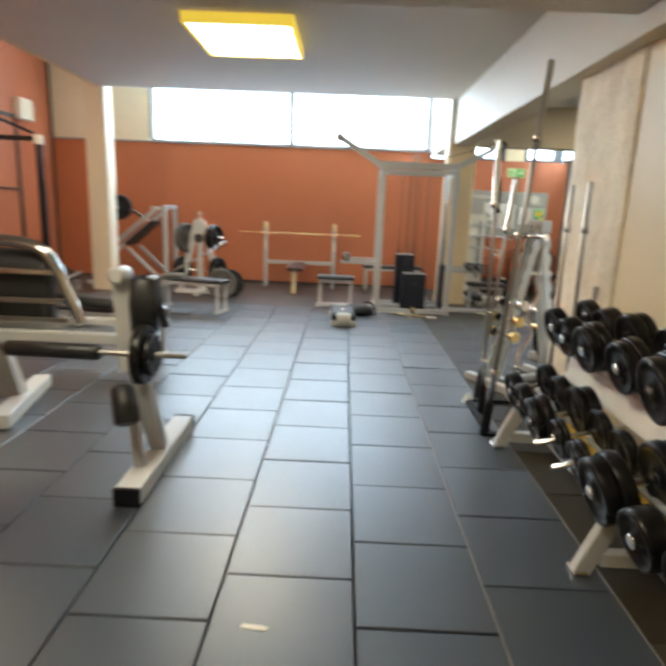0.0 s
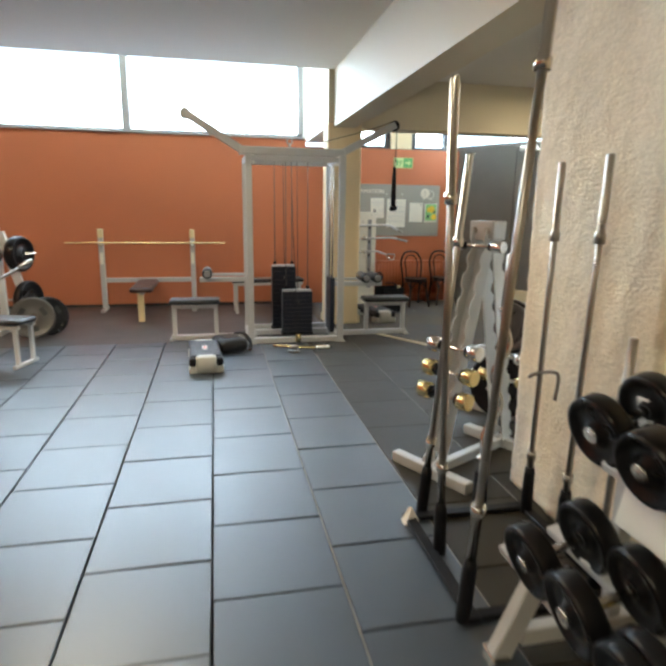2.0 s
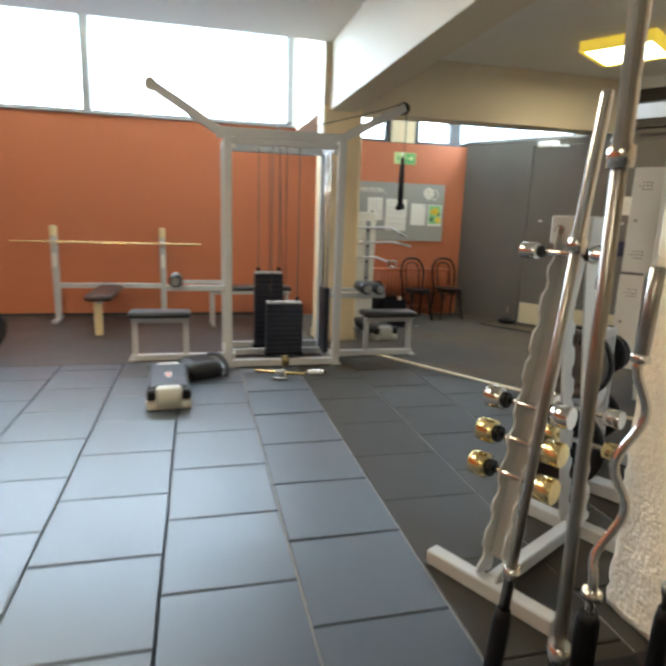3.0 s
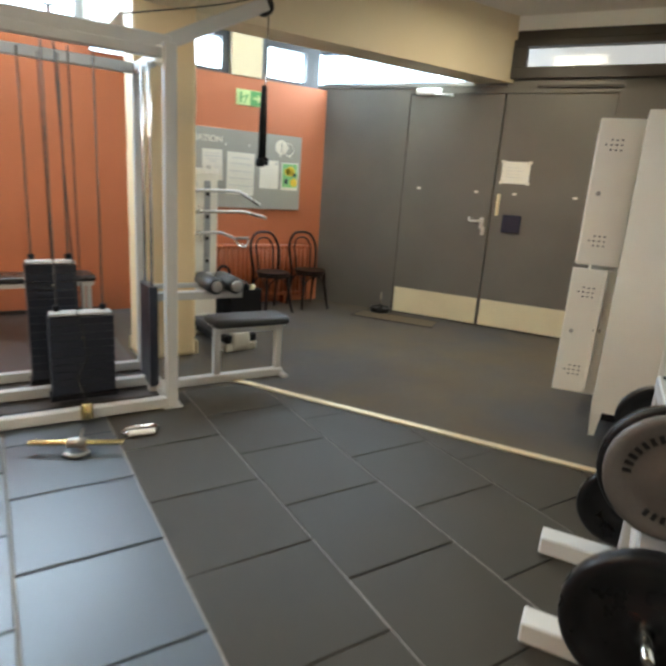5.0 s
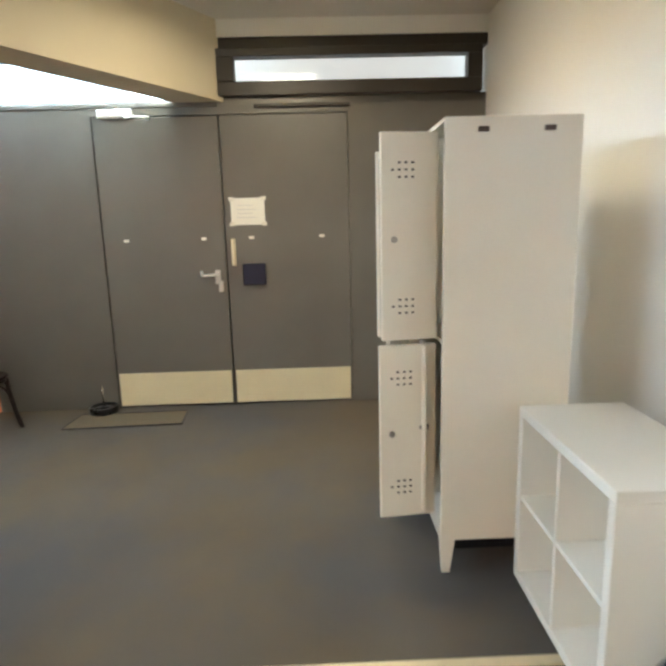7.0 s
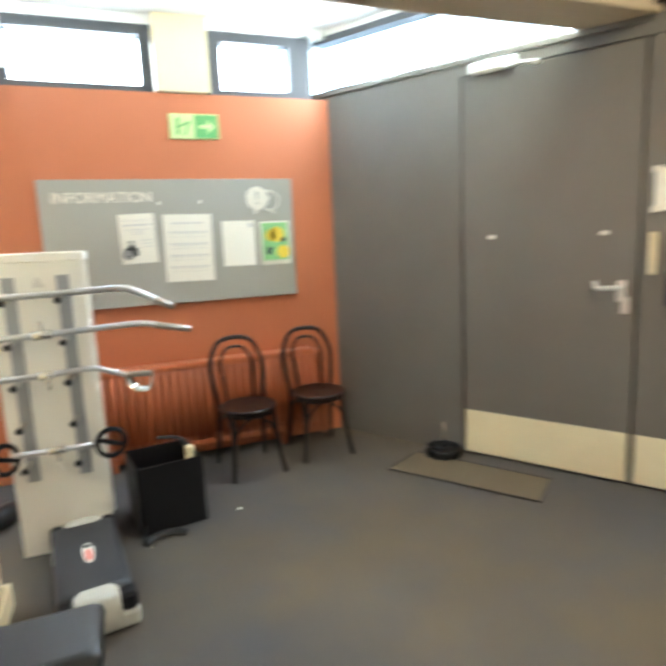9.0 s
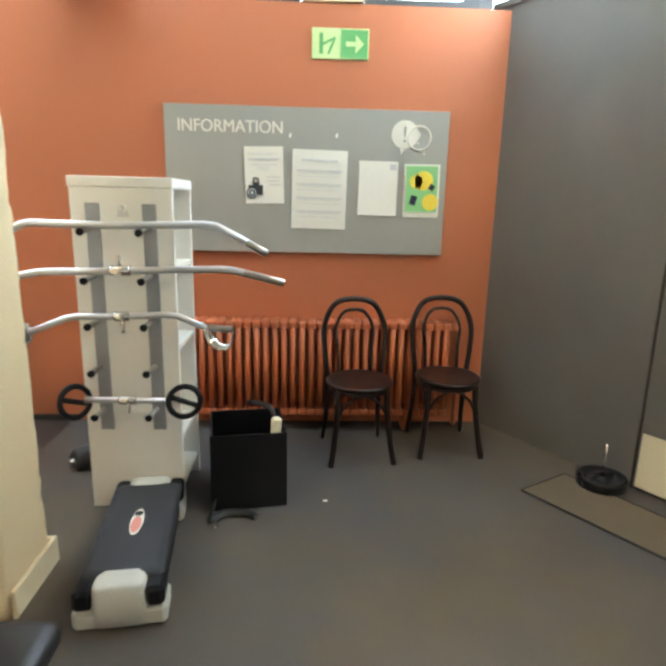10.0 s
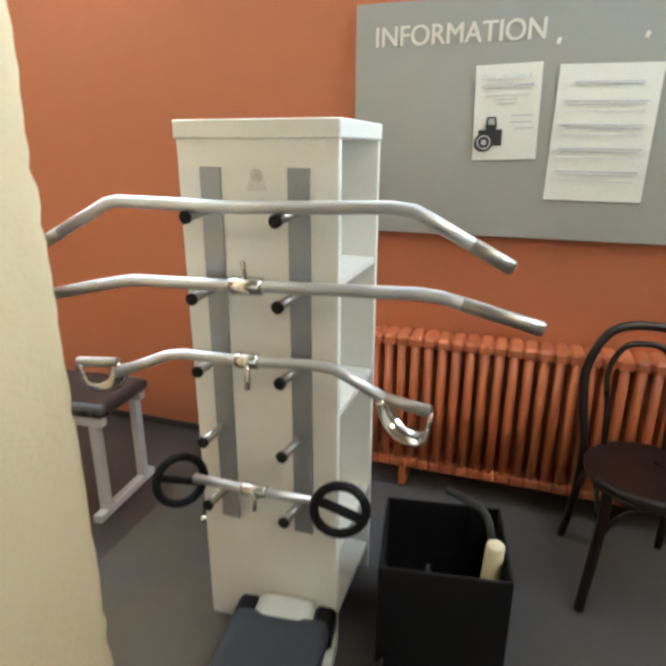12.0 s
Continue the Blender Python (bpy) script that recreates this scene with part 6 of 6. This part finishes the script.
part("grip", Mesh().rod((0.58, 0.42, 0.375), (0.68, 0.5, 0.435), 0.026), CHROME, ln)

# ---- leg press behind the pillar ----
lp = thing("leg_press", "grey inclined leg press with black disc by the wall", "leg press", m=pose(-3.2, 9.6, 0))
for y in (-0.28, 0.28):
    part("post", Mesh().box((0.28, y, 0.65), (0.06, 0.055, 1.3), None, 0.005), STEEL, lp)
    part("slide_rail", Mesh().bar((0.16, y, 1.28), (-0.75, y, 0.52), 0.07, 0.06, 0.005), STEEL, lp)
    part("strut", Mesh().bar((-0.35, y, 0.62), (0.25, y, 0.05), 0.05, 0.05, 0.005), STEEL, lp)
    part("floor_rail", Mesh().box((-0.35, y, 0.03), (1.4, 0.06, 0.06), None, 0.005), STEEL, lp)
part("top_bar", Mesh().box((0.28, 0, 1.3), (0.07, 0.62, 0.06), None, 0.005).box((0.12, 0, 1.27), (0.3, 0.06, 0.06), None, 0.005), STEEL, lp)
part("carriage", pad(Mesh(), (-0.18, 0, 0.86), (0.62, 0.42, 0.07), Matrix.Rotation(radians(-40), 4, "Y"), 0.02), LEATHER, lp)
g = Mesh()
disc(g, (-0.42, -0.36, 1.27), (0.1, 1, 0), 0.20, 0.09)
part("weight_plate", g, IRON, lp)
part("plate_peg", Mesh().rod((-0.42, -0.45, 1.27), (-0.42, 0.1, 1.24), 0.02).bar((-0.42, 0.1, 1.24), (-0.1, 0.1, 1.05), 0.05, 0.05), CHROME, lp)
ib = thing("incline_bench", "dark inclined board with grey frame by the orange wall", "weight bench", m=pose(-4.5, 8.6, 0))
part("board", pad(Mesh(), (0, 0, 0.42), (0.95, 0.35, 0.06), Matrix.Rotation(radians(32), 4, "Y"), 0.02), LEATHER, ib)
part("frame", Mesh().bar((-0.4, 0, 0.62), (0.45, 0, 0.1), 0.06, 0.05).bar((0.1, -0.15, 0.05), (0.55, -0.15, 0.3), 0.045, 0.04).bar((-0.3, 0, 0.0), (-0.25, 0, 0.52), 0.06, 0.05).bar((0.45, 0, 0.0), (0.44, 0, 0.14), 0.06, 0.05), STEEL, ib)

# ---- black power frame and mirror on the left ----
bf = thing("power_frame", "black steel power frame with pull-up bar by the orange wall", "power rack", m=pose(-4.0, 7.0, 0))
for y in (-0.6, 0.62):
    part("upright", Mesh().box((0, y, 1.08), (0.075, 0.07, 2.16), None, 0.006), BLACK, bf)
    part("rear_upright", Mesh().box((-0.95, y, 1.08), (0.07, 0.07, 2.16), None, 0.006), BLACK, bf)
    part("floor_rail", Mesh().box((-0.47, y, 0.035), (0.86, 0.07, 0.07), None, 0.006), BLACK, bf)
    part("top_rail", Mesh().box((-0.47, y, 2.12), (0.86, 0.06, 0.06), None, 0.006), BLACK, bf)
part("pull_up_bar", Mesh().tube(smooth_path([(-0.05, -0.6, 2.2), (-0.2, -0.2, 2.28), (-0.2, 0.2, 2.28), (-0.05, 0.6, 2.18)]), 0.02), BLACK, bf)
part("end_plate", Mesh().box((0.0, 0.62, 2.11), (0.09, 0.085, 0.12), None, 0.004), PAPER, bf, "white end plate")
part("cross_rail", Mesh().box((-0.95, 0, 2.1), (0.06, 1.15, 0.06), None, 0.006).box((-0.95, 0, 0.9), (0.05, 1.15, 0.05), None, 0.006), BLACK, bf)
wb = thing("wall_box", "small cream box mounted high on the orange wall", "wall box", m=pose(-5.2, 9.35, 2.72))
part("housing", Mesh().span((0.0, -0.17, -0.16), (0.13, 0.17, 0.16), 0.015), WHITEP, wb)
part("lid", Mesh().span((0.131, -0.15, -0.14), (0.14, 0.15, 0.14), 0.006), PANEL, wb)
structure("trim_left_dark", Mesh().span((-5.2, NY - 0.03, 0), (-5.17, NY, 3.74)), DARK, "dark corner strip")
structure("trim_north_dark", Mesh().span((-5.16, NY - 0.012, 0.0), (1.49, NY, 0.035), 0.003), DARK, "thin dark floor edge along the wall")

# ---- pieces: rubber floor tiles ----
PX, PY, X0 = 0.497, 0.5025, 0.113


def tile_mesh(w, h):
    return mesh_data("rubber_tile", Mesh().box((0, 0, -0.0125), (w, h, 0.025), None, 0.0035), RUBBER)


tiles = tagged(new("floor_rubber_tiles"), "black-grey rubber floor tiles laid half-staggered with open joints", "floor", kind="structure")
full = tile_mesh(PX - 0.0075, PY - 0.0075)
# Columns from c = 2 on take the copy coloured without window glare.
dull = mesh_data("no_glare_rubber_tile", Mesh().box((0, 0, -0.0125), (PX - 0.004, PY - 0.004, 0.025), None, 0.0035), RUBBER_NOGLARE)
noglare_rest = Mesh()
rest = Mesh()
sn, so = RM.to_3x3() @ Vector((0, 1, 0)), RM @ Vector((0, 2.86, 0))
for c in range(-10, 9):
    x = X0 + (c + 0.5) * PX
    for r in range(-9, 16):
        y = 1.975 + (r + 0.5) * PY + (0.0 if c % 2 else -0.5 * PY)
        inside = [(Vector((x + dx, y + dy, 0)) - so).dot(sn) for dx in (-0.25, 0.25) for dy in (-0.25, 0.25)]
        if max(inside) < 0.02 and x > 1.0 or y > 7.93 + PY * 0.5 - 0.02:
            continue
        if y > 7.93 - PY * 0.5 and not (min(inside) < 0.02 and x > 1.0):
            hh = 7.93 - (y - PY * 0.5)
            if hh > 0.03:
                (noglare_rest if c >= 2 else rest).box((x, 7.93 - hh / 2, -0.0125), (PX - 0.009, hh - 0.009, 0.025), None, 0.0035)
            continue
        if min(inside) < 0.02 and x > 1.0:
            # cut along the threshold strip
            poly = [Vector((x + dx * (PX / 2 - 0.0035), y + dy * (PY / 2 - 0.002))) for dx, dy in ((-1, -1), (1, -1), (1, 1), (-1, 1))]
            out = []
            for i, a in enumerate(poly):
                b = poly[(i + 1) % 4]
                da, db = ((Vector((*v, 0)) - so).dot(sn) - 0.01 for v in (a, b))
                if da >= 0:
                    out.append(a)
                if da * db < 0:
                    out.append(a + (b - a) * (da / (da - db)))
            out = [Vector((v.x, min(v.y, 7.925))) for v in out]
            if len(out) > 2:
                noglare_rest.slab([tuple(v) for v in out], -0.025, 0.0)
            continue
        if -3.0 < x and -0.2 < y and x < 2.3:
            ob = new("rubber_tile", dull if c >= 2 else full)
            ob.parent = tiles
            ob.location = (x, y, random.uniform(-0.0012, 0.0012))
            ob.rotation_euler = (random.uniform(-0.003, 0.003), random.uniform(-0.003, 0.003), random.uniform(-0.004, 0.004))
        else:
            (noglare_rest if c >= 2 else rest).box((x, y, -0.0125), (PX - 0.005, PY - 0.005, 0.025), None, 0.003)
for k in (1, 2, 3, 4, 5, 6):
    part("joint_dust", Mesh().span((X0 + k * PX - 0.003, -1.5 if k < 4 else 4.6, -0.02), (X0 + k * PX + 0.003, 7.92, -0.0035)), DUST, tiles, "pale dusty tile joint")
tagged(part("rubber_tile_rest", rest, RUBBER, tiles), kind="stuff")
tagged(part("dull_tile_rest", noglare_rest, RUBBER_NOGLARE, tiles), kind="stuff")
